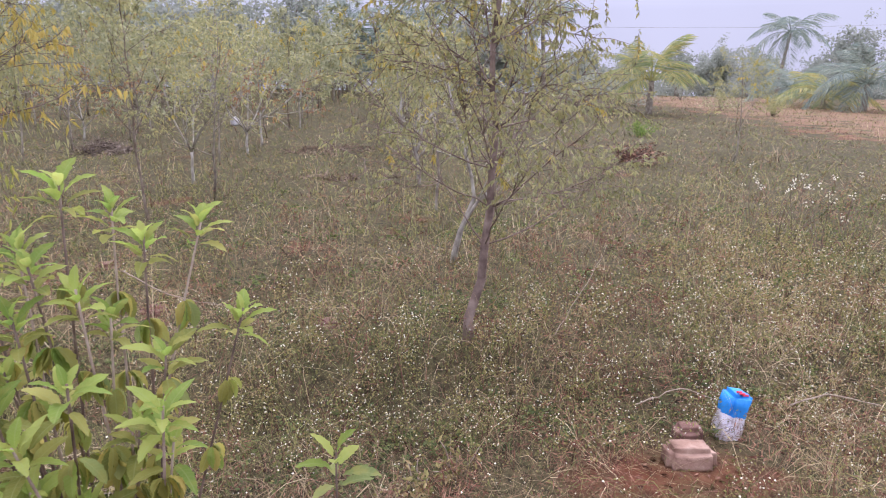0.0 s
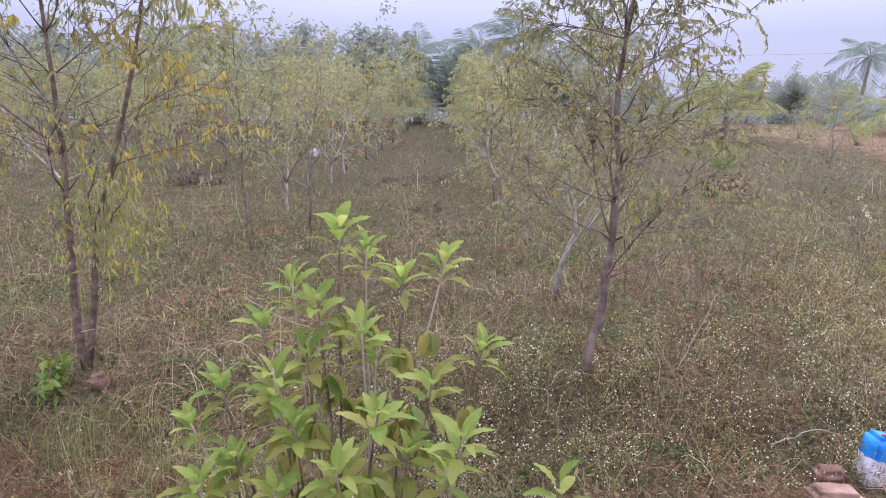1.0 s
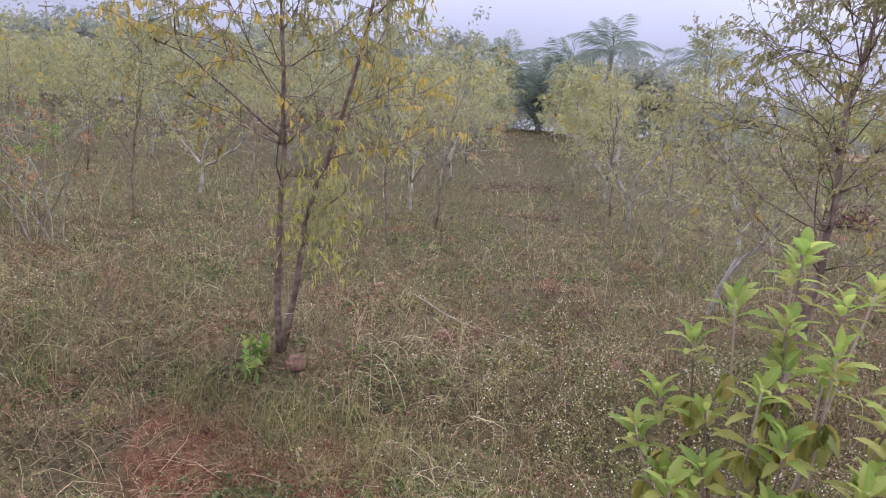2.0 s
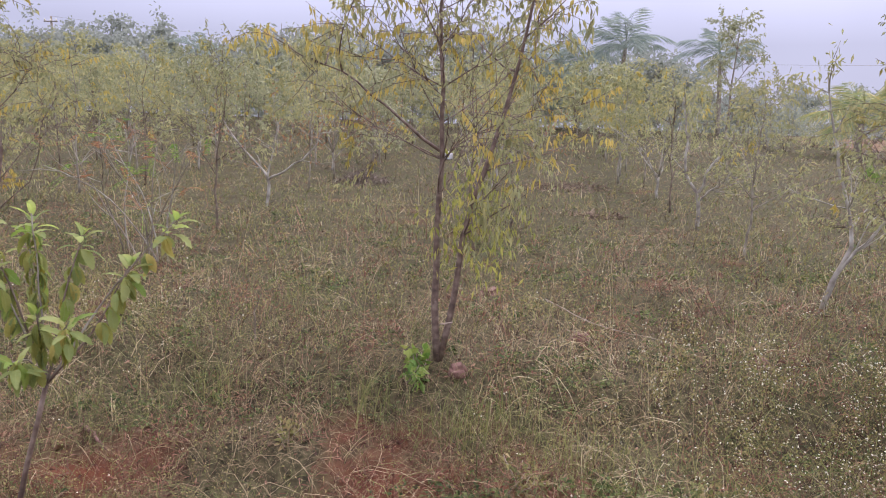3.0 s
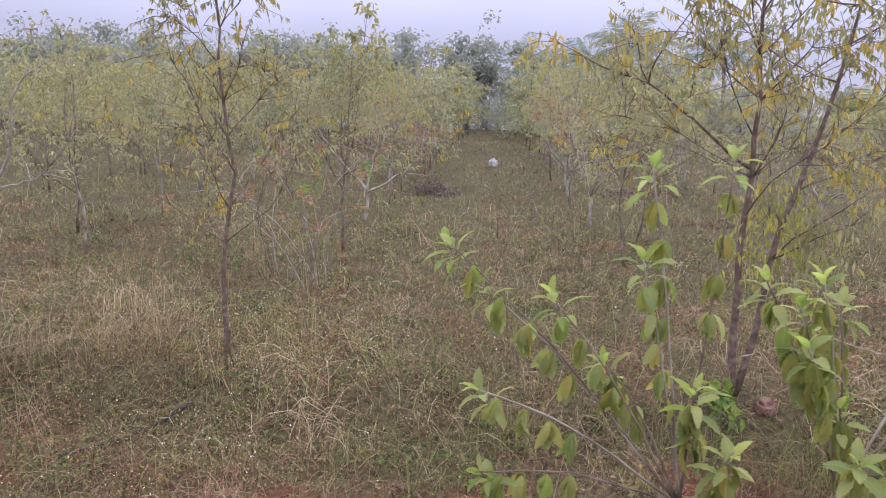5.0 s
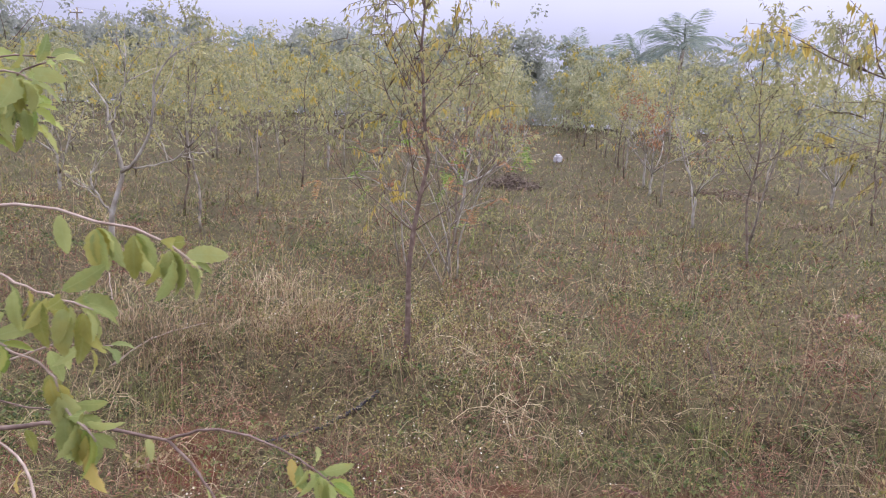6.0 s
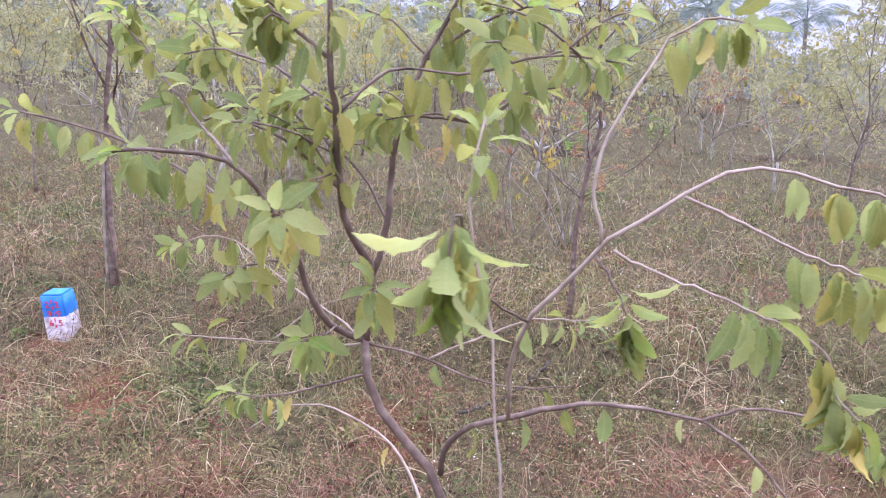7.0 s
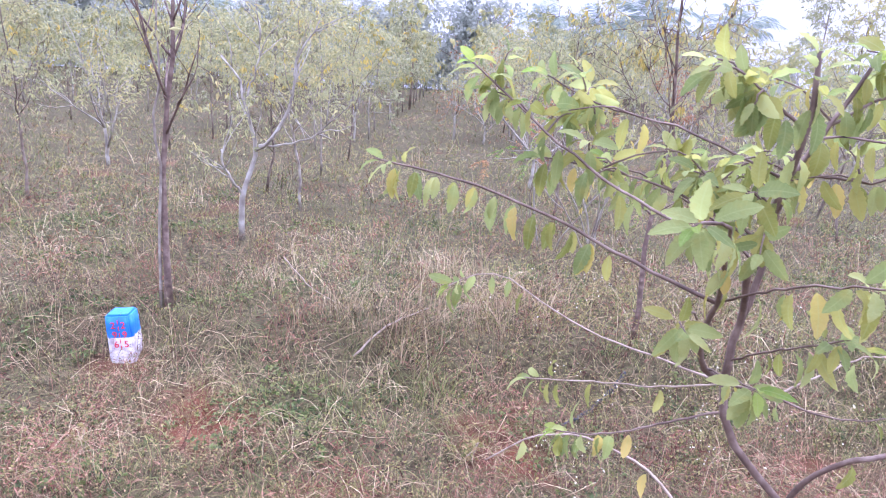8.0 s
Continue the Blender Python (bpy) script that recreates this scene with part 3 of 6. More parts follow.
for k in range(15):
    src = fork_b if k < 11 else low_limb
    i = R.integers(4, len(src) - 1)
    p = limb_path(src[i], around(R.uniform(-1.2, 2.4) if k < 11 else R.uniform(1.6, 4.7), radians(R.uniform(15, 55))), R.uniform(0.4, 0.9) * (1 if k < 11 else 0.6), 7, R, 0.25)
    side_limbs.append(tube(p, np.linspace(0.0055, 0.0018, 8), 5))
    for _ in range(6):
        j = R.integers(2, 7)
        tw = limb_path(p[j], unit(p[j + 1] - p[j]) + R.normal(0, 0.7, 3), 0.26, 4, R, -0.6, 0.2)
        side_limbs.append(tube(tw, np.linspace(0.0024, 0.0012, 5), 3))
        m = 14
        a = tw[R.integers(1, 5, m)] + R.normal(0, 0.015, (m, 3))
        h = R.normal(0, 0.4, (m, 3)) + np.array([0, 0, -1.2])
        if R.uniform() < 0.35:
            ga.append(a), gh.append(h)
        else:
            la.append(a), lh.append(h)
tagged(child("branchwork", mesh_np("branchwork", *joined(side_limbs), BARK_RED, True), tree_b), kind="stuff")
for nm, aa, hh, mt in (("lower_crown", la, lh, OLIVE), ("lower_yellow_foliage", ga, gh, GOLD)):
    aa, hh = np.vstack(aa), np.vstack(hh)
    child(nm, mesh_np(nm, *leaf_cards(aa, hh, R.uniform(0.04, 0.08, len(aa)), R.uniform(0.014, 0.022, len(aa)), R), mt), tree_b)["kind"] = "stuff"
# a hanging green and yellow spray low on the second trunk
m = 420
a = np.array([(0.2, 0.02, 0.98)]) + R.normal(0, 1, (m, 3)) * np.array([0.15, 0.12, 0.2])
child("low_spray", mesh_np("low_spray", *leaf_cards(a, R.normal(0, 0.4, (m, 3)) + np.array([0, 0, -1.0]), R.uniform(0.035, 0.075, m), R.uniform(0.013, 0.02, m), R), SPRAY), tree_b, "hanging spray of yellowish green leaves")["kind"] = "stuff"
child("tie", mesh_np("tie", *tube([(0.0, -0.045, 0.30), (0.04, -0.05, 0.31), (0.08, -0.03, 0.315)], [0.004, 0.005, 0.003], 5), TWIG_TAN, True), tree_b, "pale string tied round the stems")
make_tree("tree", "thin single-stemmed tree with yellowing leaves in tall grass", [(-6.05, 4.43, gz(-6.05, 4.43) - 0.04), (-6.03, 4.43, 0.25), (-6.06, 4.43, 0.47), (-6.04, 4.43, 0.82), (-5.98, 4.43, 1.2), (-6.0, 4.43, 1.46), (-6.04, 4.44, 2.07), (-6.06, 4.45, 2.7)],
          0.019, 22, BARK_RED, OLIVE, R, 0.32, 0.7, 14, 13, 0.037, 0.34, 1.0, (22, 60), 0.14, sub=3, limb_r=0.10)
make_tree("tree", "straight grey-brown tree with a bare lower trunk beside the marker stone", [(-9.04, 4.5, gz(-9.04, 4.5) - 0.05), (-9.05, 4.51, 0.22), (-9.06, 4.53, 0.47), (-9.05, 4.54, 0.85), (-9.03, 4.54, 1.1), (-9.0, 4.54, 1.35), (-8.97, 4.56, 1.8), (-8.93, 4.58, 2.9)],
          0.026, 14, BARK_RED, OLIVE, R, 0.42, 0.8, 6, 7, 0.06, 0.32, 0.3, (30, 62), 0.0, sub=3)
t4 = thing("sapling", "thin crooked sapling stem beside the straight tree", "sapling", at=(-9.08, 4.48, gz(-9.08, 4.48)))
off = np.array(t4.location)
child("stem", mesh_np("stem", *tube(curve([(-9.08, 4.48, gz(-9.08, 4.48) - 0.03), (-9.08, 4.5, 0.5), (-9.06, 4.51, 0.95), (-9.1, 4.5, 1.13), (-9.04, 4.5, 1.41), (-9.06, 4.52, 1.7), (-9.03, 4.54, 2.3)], 16) - off, np.linspace(0.011, 0.005, 16), 5), BARK_GREY, True), t4)


# pale forked trees and stem clumps of the second rank
def stemmed_tree(label, foot, stems, twigs, leaves, leaf=None, size=(0.04, 0.075), bark=None):
    """A pale, half-bare tree whose main stems follow given paths; each carries bare twigs with few leaves."""
    bark = bark or BARK_PALE
    ob = thing("pale_tree", label, "tree", "trees of the grove", (*foot, gz(*foot) - 0.03))
    lo = np.array(ob.location)
    twig_tubes, la, lh = [], [], []
    for pts, r0, r1 in stems:
        sp = curve(pts, 14, 0.007, R) - lo
        child("stem", mesh_np("stem", *tube(sp, np.linspace(r0, r1, 14), 7), bark, True), ob)
        for _ in range(twigs):
            i = R.integers(5, 13)
            p = limb_path(sp[i], unit(sp[i] - sp[i - 1]) + R.normal(0, 0.6, 3), R.uniform(0.25, 0.6), 6, R, 0.3, 0.15)
            twig_tubes.append(tube(p, np.linspace(0.006, 0.002, 7), 4))
            la.append(p[R.integers(3, 7, leaves)] + R.normal(0, 0.05, (leaves, 3)))
            lh.append(R.normal(0, 0.6, (leaves, 3)) + np.array([0, 0, -0.4]))
    tagged(child("branchwork", mesh_np("branchwork", *joined(twig_tubes), bark, True), ob), kind="stuff")
    la, lh = np.vstack(la), np.vstack(lh)
    tagged(child("crown", mesh_np("crown", *leaf_cards(la, lh, R.uniform(*size, len(la)), R.uniform(0.015, 0.024, len(la)), R), leaf or OLIVE), ob), kind="stuff")
    return ob


stemmed_tree("pale leaning two-stemmed tree, half bare", (0.0, 6.05), [
    ([(0.0, 6.05, 0.03), (0.08, 6.05, 0.43), (0.17, 6.06, 0.6), (0.125, 6.08, 0.9), (0.01, 6.1, 1.24), (-0.05, 6.12, 1.5), (-0.16, 6.15, 2.0)], 0.020, 0.006),
    ([(0.03, 6.05, 0.05), (0.09, 6.05, 0.4), (0.19, 6.05, 0.57), (0.3, 6.08, 0.68), (0.48, 6.12, 0.95), (0.6, 6.16, 1.4)], 0.019, 0.005)], 12, 22)
stemmed_tree("pale grey forked tree with sparse light green leaves", (-9.09, 6.1), [
    ([(-9.09, 6.1, 0.05), (-9.09, 6.1, 0.41), (-9.01, 6.1, 0.71), (-8.96, 6.1, 0.9), (-9.07, 6.12, 1.26), (-9.12, 6.14, 1.48), (-9.28, 6.16, 1.62)], 0.030, 0.006),
    ([(-8.97, 6.1, 0.86), (-8.83, 6.1, 0.96), (-8.66, 6.08, 1.29), (-8.6, 6.06, 1.61), (-8.41, 6.05, 1.95)], 0.017, 0.005),
    ([(-9.1, 6.1, 0.49), (-9.17, 6.09, 0.6), (-9.23, 6.08, 0.71), (-9.26, 6.08, 0.85)], 0.012, 0.007),
    ([(-8.94, 6.1, 0.9), (-8.75, 6.12, 0.92), (-8.51, 6.14, 0.99), (-8.3, 6.18, 1.2)], 0.010, 0.004),
    ([(-9.07, 6.12, 1.26), (-8.98, 6.16, 1.5), (-8.95, 6.2, 1.9)], 0.009, 0.004)], 6, 12)
stemmed_tree("pale white-stemmed forked tree, nearly leafless", (-0.15, 9.45), [
    ([(-0.15, 9.45, 0.15), (-0.2, 9.45, 0.68), (-0.38, 9.45, 1.0), (-0.4, 9.45, 1.4), (-0.5, 9.45, 1.95)], 0.030, 0.007),
    ([(-0.2, 9.45, 0.66), (-0.08, 9.45, 1.05), (0.1, 9.45, 1.3), (0.22, 9.45, 1.75)], 0.020, 0.006),
    ([(-0.19, 9.45, 0.6), (0.0, 9.42, 0.8), (0.25, 9.4, 0.95)], 0.012, 0.005)], 10, 30)
stemmed_tree("small white-barked tree forking low, nearly bare", (-6.24, 9.55), [
    ([(-6.24, 9.55, 0.12), (-6.18, 9.55, 0.65), (-6.4, 9.55, 0.88), (-6.8, 9.55, 1.35), (-6.92, 9.55, 1.65)], 0.027, 0.006),
    ([(-6.19, 9.55, 0.62), (-5.84, 9.55, 0.82), (-5.5, 9.55, 1.1), (-5.35, 9.55, 1.5)], 0.018, 0.005),
    ([(-6.2, 9.55, 0.6), (-6.12, 9.55, 1.0), (-6.0, 9.55, 1.5)], 0.014, 0.005)], 7, 9, RUST)
stem_clump("stem_clump", "clump of thin pale stems with feathery and rusty tips", -6.02, 6.15, 1.55, R, 6)
stem_clump("stem_clump", "v-shaped clump of pale thin stems with green tips", -6.4, 6.5, 1.5, R, 3)
forked_tree("pale_tree", "pale forked tree with reddish branch tips", -0.13, 12.4, 1.9, R, 5, OLIVE, fork=0.22, leaves=8, r0=0.034)
forked_tree("pale_tree", "pale crooked tree with sparse olive leaves", -11.95, 9.2, 1.9, R, 5, OLIVE, fork=0.28, leaves=6, r0=0.036)
forked_tree("pale_tree", "pale many-limbed tree among yellowing saplings", -3.12, 9.55, 2.2, R, 5, OLIVE, fork=0.2, leaves=9, r0=0.03)
forked_tree("pale_tree", "reddish-limbed pale tree with rusty leaves", -3.1, 12.7, 2.1, R, 6, RUST, fork=0.2, leaves=6, r0=0.034)
forked_tree("pale_tree", "pale tree with a slim fork and thin crown", -3.05, 13.7, 2.2, R, 5, OLIVE, fork=0.3, leaves=9, r0=0.034)
forked_tree("pale_tree", "pale tree with bare rising limbs", -6.7, 14.5, 1.9, R, 5, RUST, fork=0.22, leaves=4, r0=0.03)
forked_tree("pale_tree", "white-limbed tree behind the brush heap", -6.05, 16.3, 2.2, R, 6, RUST, fork=0.2, leaves=4, r0=0.03)
forked_tree("pale_tree", "short pale tree with forked limbs", -7.35, 15.3, 2.0, R, 5, OLIVE, fork=0.3, leaves=7, r0=0.034)
forked_tree("pale_tree", "pale thin tree at the alley's edge", -2.83, 17.4, 2.3, R, 5, OLIVE, fork=0.3, leaves=8, r0=0.03)
forked_tree("pale_tree", "pale tree with a spare olive crown", -9.3, 13.5, 2.1, R, 5, OLIVE, fork=0.3, leaves=8, r0=0.03)

# slender trees of the second rank
SECOND = [(-3.0, 7.6, 2.9), (-0.02, 7.95, 2.2), (-6.1, 7.75, 2.7), (-8.87, 7.35, 2.6), (-11.6, 7.0, 2.7), (-2.65, 8.75, 2.6), (-9.45, 8.05, 2.5), (-9.1, 9.45, 2.7), (-12.0, 5.5, 2.7),
          (5.6, 12.2, 2.2), (-3.2, 15.1, 2.8), (-9.75, 12.0, 2.7), (-0.2, 10.9, 2.6), (-6.15, 11.2, 2.7), (-9.0, 11.0, 2.7), (-3.2, 11.2, 2.8), (-11.9, 11.0, 2.7), (-6.2, 12.9, 2.8), (-11.8, 12.6, 2.7), (-14.8, 8.0, 2.7), (-15.0, 9.6, 2.7), (-15.0, 11.2, 2.7), (-14.7, 6.4, 2.6), (-0.1, 13.9, 2.8), (-12.1, 14.2, 2.8)]
for k, (x, y, h) in enumerate(SECOND):
    h *= 0.84
    make_tree("slender_tree", "slender dark-stemmed tree with a thin olive crown", spine_up(x, y, h, R, (R.normal(0, 0.12), R.normal(0, 0.1))), 0.0165, 14, (BARK_DARK, BARK_GREY)[k % 2], OLIVE, R,
              0.34, 0.82, 11, 11, 0.054, 0.34, 0.6, (18, 60), 0.035, fine=k < 5, sub=2)

# the far ranks: a few trees, copied along the rows
MODELS = []
for k in range(10):
    h = 2.9 + 0.25 * (k % 3)
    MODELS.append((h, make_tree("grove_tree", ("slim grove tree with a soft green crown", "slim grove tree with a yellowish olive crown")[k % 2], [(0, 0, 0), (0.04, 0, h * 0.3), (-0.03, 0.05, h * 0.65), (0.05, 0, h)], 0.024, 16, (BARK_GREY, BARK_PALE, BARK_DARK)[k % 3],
                   HAZED_CROWN if k > 5 else (HAZED_CROWN, OLIVE)[k % 2], R, 0.26, 0.85, *((8, 11, 0.102) if k < 5 else (6, 7, 0.165)), 0.42, 0.45, (10, 60), 0.05, fine=False, sub=2, group="far trees of the grove")))
used = set()
for col in range(-12, 7):
    for row in range(0, 17):
        x, y = col * 3.02 - 0.1 + R.normal(0, 0.16), 14.0 + row * 1.55 + R.normal(0, 0.2)
        if x > 1.0 and y < 33 or x > 8 or R.uniform() < 0.07:
            continue
        if not (-10 - 0.75 * (y - 1) < x < 1 + 0.8 * (y - 1)):
            continue
        if -10 < x and y < 16.5 and min(abs(y - 15.1) + abs(x + 3.2), abs(y - 14.5) + abs(x + 6.7), abs(y - 13.7) + abs(x + 3.05)) < 0.9:
            continue
        k = int(R.integers(5)) if y < 21 else 5 + int(R.integers(5))
        s = R.uniform(0.7, 0.92) * (0.95 if y < 20 else 1.1 if y < 28 else 1.15) * (1.35 if y > 19 and R.uniform() < 0.14 else 1.0)
        m = pose(x, y, gz(x, y) - 0.03, 0, 0, R.uniform(0, 360))
        h, model = MODELS[k]
        if k not in used:
            used.add(k)
            model.matrix_basis = m
            model.scale = (s, s, s)
            continue
        ob = copy_thing(model, m)
        ob.scale = (s, s, s)


# ---- palms ----
def frond_mesh(length, mat, rng, sag, bare=0.14):
    s = np.linspace(0, 1, 12)
    mid = np.c_[np.zeros(12), s * length * (1 - 0.18 * s), length * (0.42 * s - sag * s * s)]
    pieces = [tube(mid, np.linspace(0.022, 0.004, 12) * length / 2, 4)]
    p, d, size = [], [], []
    for k in range(46):
        f = bare + (0.99 - bare) * k / 45
        q2 = np.array([np.interp(f, s, mid[:, i]) for i in range(3)])
        t2 = unit(np.array([np.interp(min(f + 0.05, 1), s, mid[:, i]) for i in range(3)]) - q2)
        for side in (-1, 1):
            p.append(q2)
            d.append(np.array([side, 0, 0]) * 0.8 + t2 * 0.55 + np.array([0, 0, -0.45]) + rng.normal(0, 0.08, 3))
            size.append(length * (0.36 * math.sin(math.pi * (0.12 + 0.8 * f)) + 0.03) * rng.uniform(0.85, 1.1))
    pieces.append(leaf_cards(np.array(p), np.array(d), size, np.full(len(p), 0.013 * length), rng, 0.1))
    return mesh_np("frond", *joined(pieces), mat)


def palm(label, x, y, trunk_h, length, mat, rng, fronds=15, lean=0.0, lift=(-15, 65), z=None, sag=1.0, bare=0.14):
    z = gz(x, y) - 0.05 if z is None else z
    ob = thing("palm", label, "palm", "palms", (x, y, z))
    tp = curve([(0, 0, 0), (lean * 0.4, 0, trunk_h * 0.5), (lean, 0, trunk_h)], 8)
    child("trunk", mesh_np("trunk", *tube(tp, np.linspace(1.3, 0.85, 8) * 0.11, 8), BARK_GREY, True), ob)
    meshes = [frond_mesh(length * f, mat, rng, g * sag, bare) for f, g in ((1, 0.75), (0.9, 1.0), (0.8, 0.5))]
    for k in range(fronds):
        fr = child("frond", meshes[k % 3], ob)
        a = k * 137.5 + rng.normal(0, 10)
        fr.matrix_basis = pose(lean, 0, trunk_h - 0.02, 0, 0, a) @ pose(0, 0.05, 0, lift[0] + (lift[1] - lift[0]) * (k / fronds) + rng.normal(0, 5), rng.normal(0, 8), 0)
    return ob


palm("dark young palm at the end of the grassy alley", -1.05, 40.1, 0.3, 4.9, HAZED_PALM, R, 18, 0.02, (30, 80), sag=0.4, bare=0.12)
palm("young palm with yellowing drooping fronds on open ground", 8.75, 24.4, 1.25, 2.3, PALM_YELLOW, R, 17, 0.02, (-5, 75), sag=0.75, bare=0.2)
palm("tall palm with arching fronds against the pale sky", 27.0, 47.2, 4.6, 3.3, HAZED_PALM, R, 14, 0.5, (-25, 60))
palm("low palm with broad fronds at the field's far edge", 20.0, 28.5, 1.2, 3.0, HAZED_PALM, R, 15)
palm("low palm with drooping fronds beside bare soil", 19.4, 30.4, 0.5, 2.8, PALM_YELLOW, R, 14)
palm("low palm with dark fronds beside bare soil", 20.3, 34.5, 0.8, 2.8, HAZED_PALM, R, 14)
palm("far palm rising above the grove", 2.2, 37.0, 4.5, 3.0, HAZED_PALM, R, 15, 0.3, (-5, 70), sag=0.8)
palm("far palm rising behind pale trees", 7.9, 38.0, 4.2, 2.8, HAZED_PALM, R, 14, -0.3, (-10, 70), sag=0.8)
palm("far palm above the tree line", 0.35, 38.8, 3.7, 2.7, HAZED_PALM, R, 13, 0.2, (0, 75), sag=0.75)
palm("far palm with round head above the grove", -12.9, 34.7, 3.4, 1.5, HAZED_PALM, R, 16)
palm("far palm at the tree line", -20.2, 34.6, 3.7, 1.7, HAZED_PALM, R, 14)
palm("far palm over the grove's edge", -3.1, 38.1, 3.8, 2.2, HAZED_PALM, R, 14, 0.2, (0, 75), sag=0.75)


# ---- distant woods ----
def broad_tree(label, x, y, h, wide, rng, mat):
    z = gz(x, y) - 0.1
    ob = thing("broad_tree", label, "tree", "distant trees", (x, y, z))
    sp = curve([(0, 0, 0), (0.1, 0, h * 0.3), (0, 0.1, h * 0.62)], 6)
    pieces = [tube(sp, np.linspace(0.2, 0.1, 6) * h / 6, 6)]
    a, d = [], []
    for k in range(16):
        lp = limb_path(sp[rng.integers(2, 6)], around(rng.uniform(0, 6.28), radians(rng.uniform(5, 70))), wide * rng.uniform(0.35, 0.6), 5, rng, 0.3)
        pieces.append(tube(lp, np.linspace(0.06, 0.015, 6) * h / 6, 4))
        for _ in range(7):
            c = lp[rng.integers(2, 6)] + rng.normal(0, wide * 0.09, 3)
            m = 34
            a.append(c + rng.normal(0, wide * 0.045, (m, 3)))
            d.append(rng.normal(0, 1, (m, 3)) + np.array([0, 0, -0.3]))
    child("trunk", mesh_np("trunk", *joined(pieces), BARK_GREY, True), ob)
    a, d = np.vstack(a), np.vstack(d)
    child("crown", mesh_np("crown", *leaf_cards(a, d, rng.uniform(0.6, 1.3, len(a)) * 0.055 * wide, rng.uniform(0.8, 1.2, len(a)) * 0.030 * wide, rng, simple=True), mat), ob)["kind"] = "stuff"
    return ob


BROAD = [broad_tree("distant broad tree with a hazy blue-green crown", -46 + 14 * k, 48, 5.5, 6, R, HAZED_FAR_LEAF) for k in range(3)]
for k in range(44):
    x = -58 + 2.6 * k + R.normal(0, 1.0)
    y = 41 + R.uniform(0, 14) + 14 * max(0.0, min(1.0, (x - 8) / 14))
    s = R.uniform(0.75, 1.15) * (1.0 if x < 8 else 0.62)
    ob = copy_thing(BROAD[k % 3], pose(x, y, gz(x, y) - 0.1, 0, 0, R.uniform(0, 360)))
    ob.scale = (s, s, s * R.uniform(0.85, 1.05))
for x, y, s in ((29.6, 61.4, 0.75), (41.9, 61, 1.05), (36, 66, 0.8), (24, 68, 0.8), (46, 58, 0.9)):
    ob = copy_thing(BROAD[int(x) % 3], pose(x, y, gz(x, y) - 0.1, 0, 0, x * 31))
    ob.scale = (s, s, s)



def distant_thicket(rng):
    """A ragged belt of scrub that closes the field at the far side, clump behind clump."""
    a, d, size = [], [], []
    for k in range(950):
        x = rng.uniform(-68, 75)
        east = min(1.0, max(0.0, (x - 4) / 14))
        y = 42.5 + rng.uniform(0, 9) + 14 * east
        high = (2.9 - 0.7 * east) * (1 + 0.35 * float(waves(x, y, 83, 9.0, 3))) * rng.uniform(0.5, 1.15)
        wide = rng.uniform(0.6, 1.3)
        m = 36
        u = rng.uniform(0, 1, m) ** 0.8
        a.append(np.c_[x + rng.normal(0, wide, m) * (1.1 - 0.7 * u), y + rng.normal(0, wide, m), gz(x, y) - 0.1 + u * high])
        d.append(rng.normal(0, 1, (m, 3)) + np.array([0, 0, 0.2]))
        size.append(rng.uniform(0.25, 0.55, m))
    a, d, size = np.vstack(a), np.vstack(d), np.concatenate(size)
    return tagged(new("distant_thicket", mesh_np("distant_thicket", *leaf_cards(a, d, size, size * 0.5, rng, simple=True), HAZED_FAR_LEAF)), "ragged belt of hazy green scrub closing the field", "scrub", kind="stuff")


distant_thicket(R)


def field_shrub(label, x, y, h, rng, mat, bark=None):
    ob = thing("field_shrub", label, "shrub", "shrubs of the field", (x, y, gz(x, y) - 0.02))
    pieces, a, d = [], [], []
    for k in range(12):
        p = limb_path((0, 0, 0), around(rng.uniform(0, 6.28), radians(rng.uniform(35, 80))), h * rng.uniform(0.6, 1), 6, rng, 0.1, 0.2)
        pieces.append(tube(p, np.linspace(0.008, 0.002, 7), 4))
        for i in range(2, 7):
            a.append(p[i] + rng.normal(0, h * 0.07, (14, 3)))
            d.append(rng.normal(0, 1, (14, 3)))
    child("stemwork", mesh_np("stemwork", *joined(pieces), bark or BARK_DARK, True), ob)["kind"] = "stuff"
    a, d = np.vstack(a), np.vstack(d)
    child("foliage", mesh_np("foliage", *leaf_cards(a, d, rng.uniform(0.6, 1.3, len(a)) * 0.07 * h ** 0.5, rng.uniform(0.8, 1.2, len(a)) * 0.03 * h ** 0.5, rng), mat), ob)["kind"] = "stuff"
    return ob


field_shrub("dark green rounded bush at the alley's end", -2.9, 38.5, 1.9, R, HAZED_CROWN)
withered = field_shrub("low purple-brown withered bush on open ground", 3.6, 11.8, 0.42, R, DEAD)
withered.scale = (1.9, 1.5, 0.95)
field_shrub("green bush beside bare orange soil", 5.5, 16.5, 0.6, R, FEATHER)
# green bushes far off: their paleness is haze put into the leaf colour
field_shrub("haze-pale green bush by the low palms", 13.0, 27.5, 1.5, R, HAZED_CROWN)
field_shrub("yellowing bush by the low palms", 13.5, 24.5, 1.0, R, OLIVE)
field_shrub("haze-pale green bush far across bare soil", 10.0, 31.0, 2.0, R, HAZED_CROWN)
field_shrub("pale olive bush by the bare track", 20.5, 24.5, 1.4, R, OLIVE)
field_shrub("green bush far behind the young palm", 7.0, 28.0, 1.8, R, HAZED_FAR_LEAF)
field_shrub("haze-pale bush at the far edge", 15.0, 36.0, 2.4, R, HAZED_FAR_LEAF)
field_shrub("haze-pale bush beneath the tall palm", 22.0, 42.0, 2.8, R, HAZED_FAR_LEAF)
field_shrub("haze-pale bush at the bare land's edge", 25.0, 36.0, 2.8, R, HAZED_FAR_LEAF)
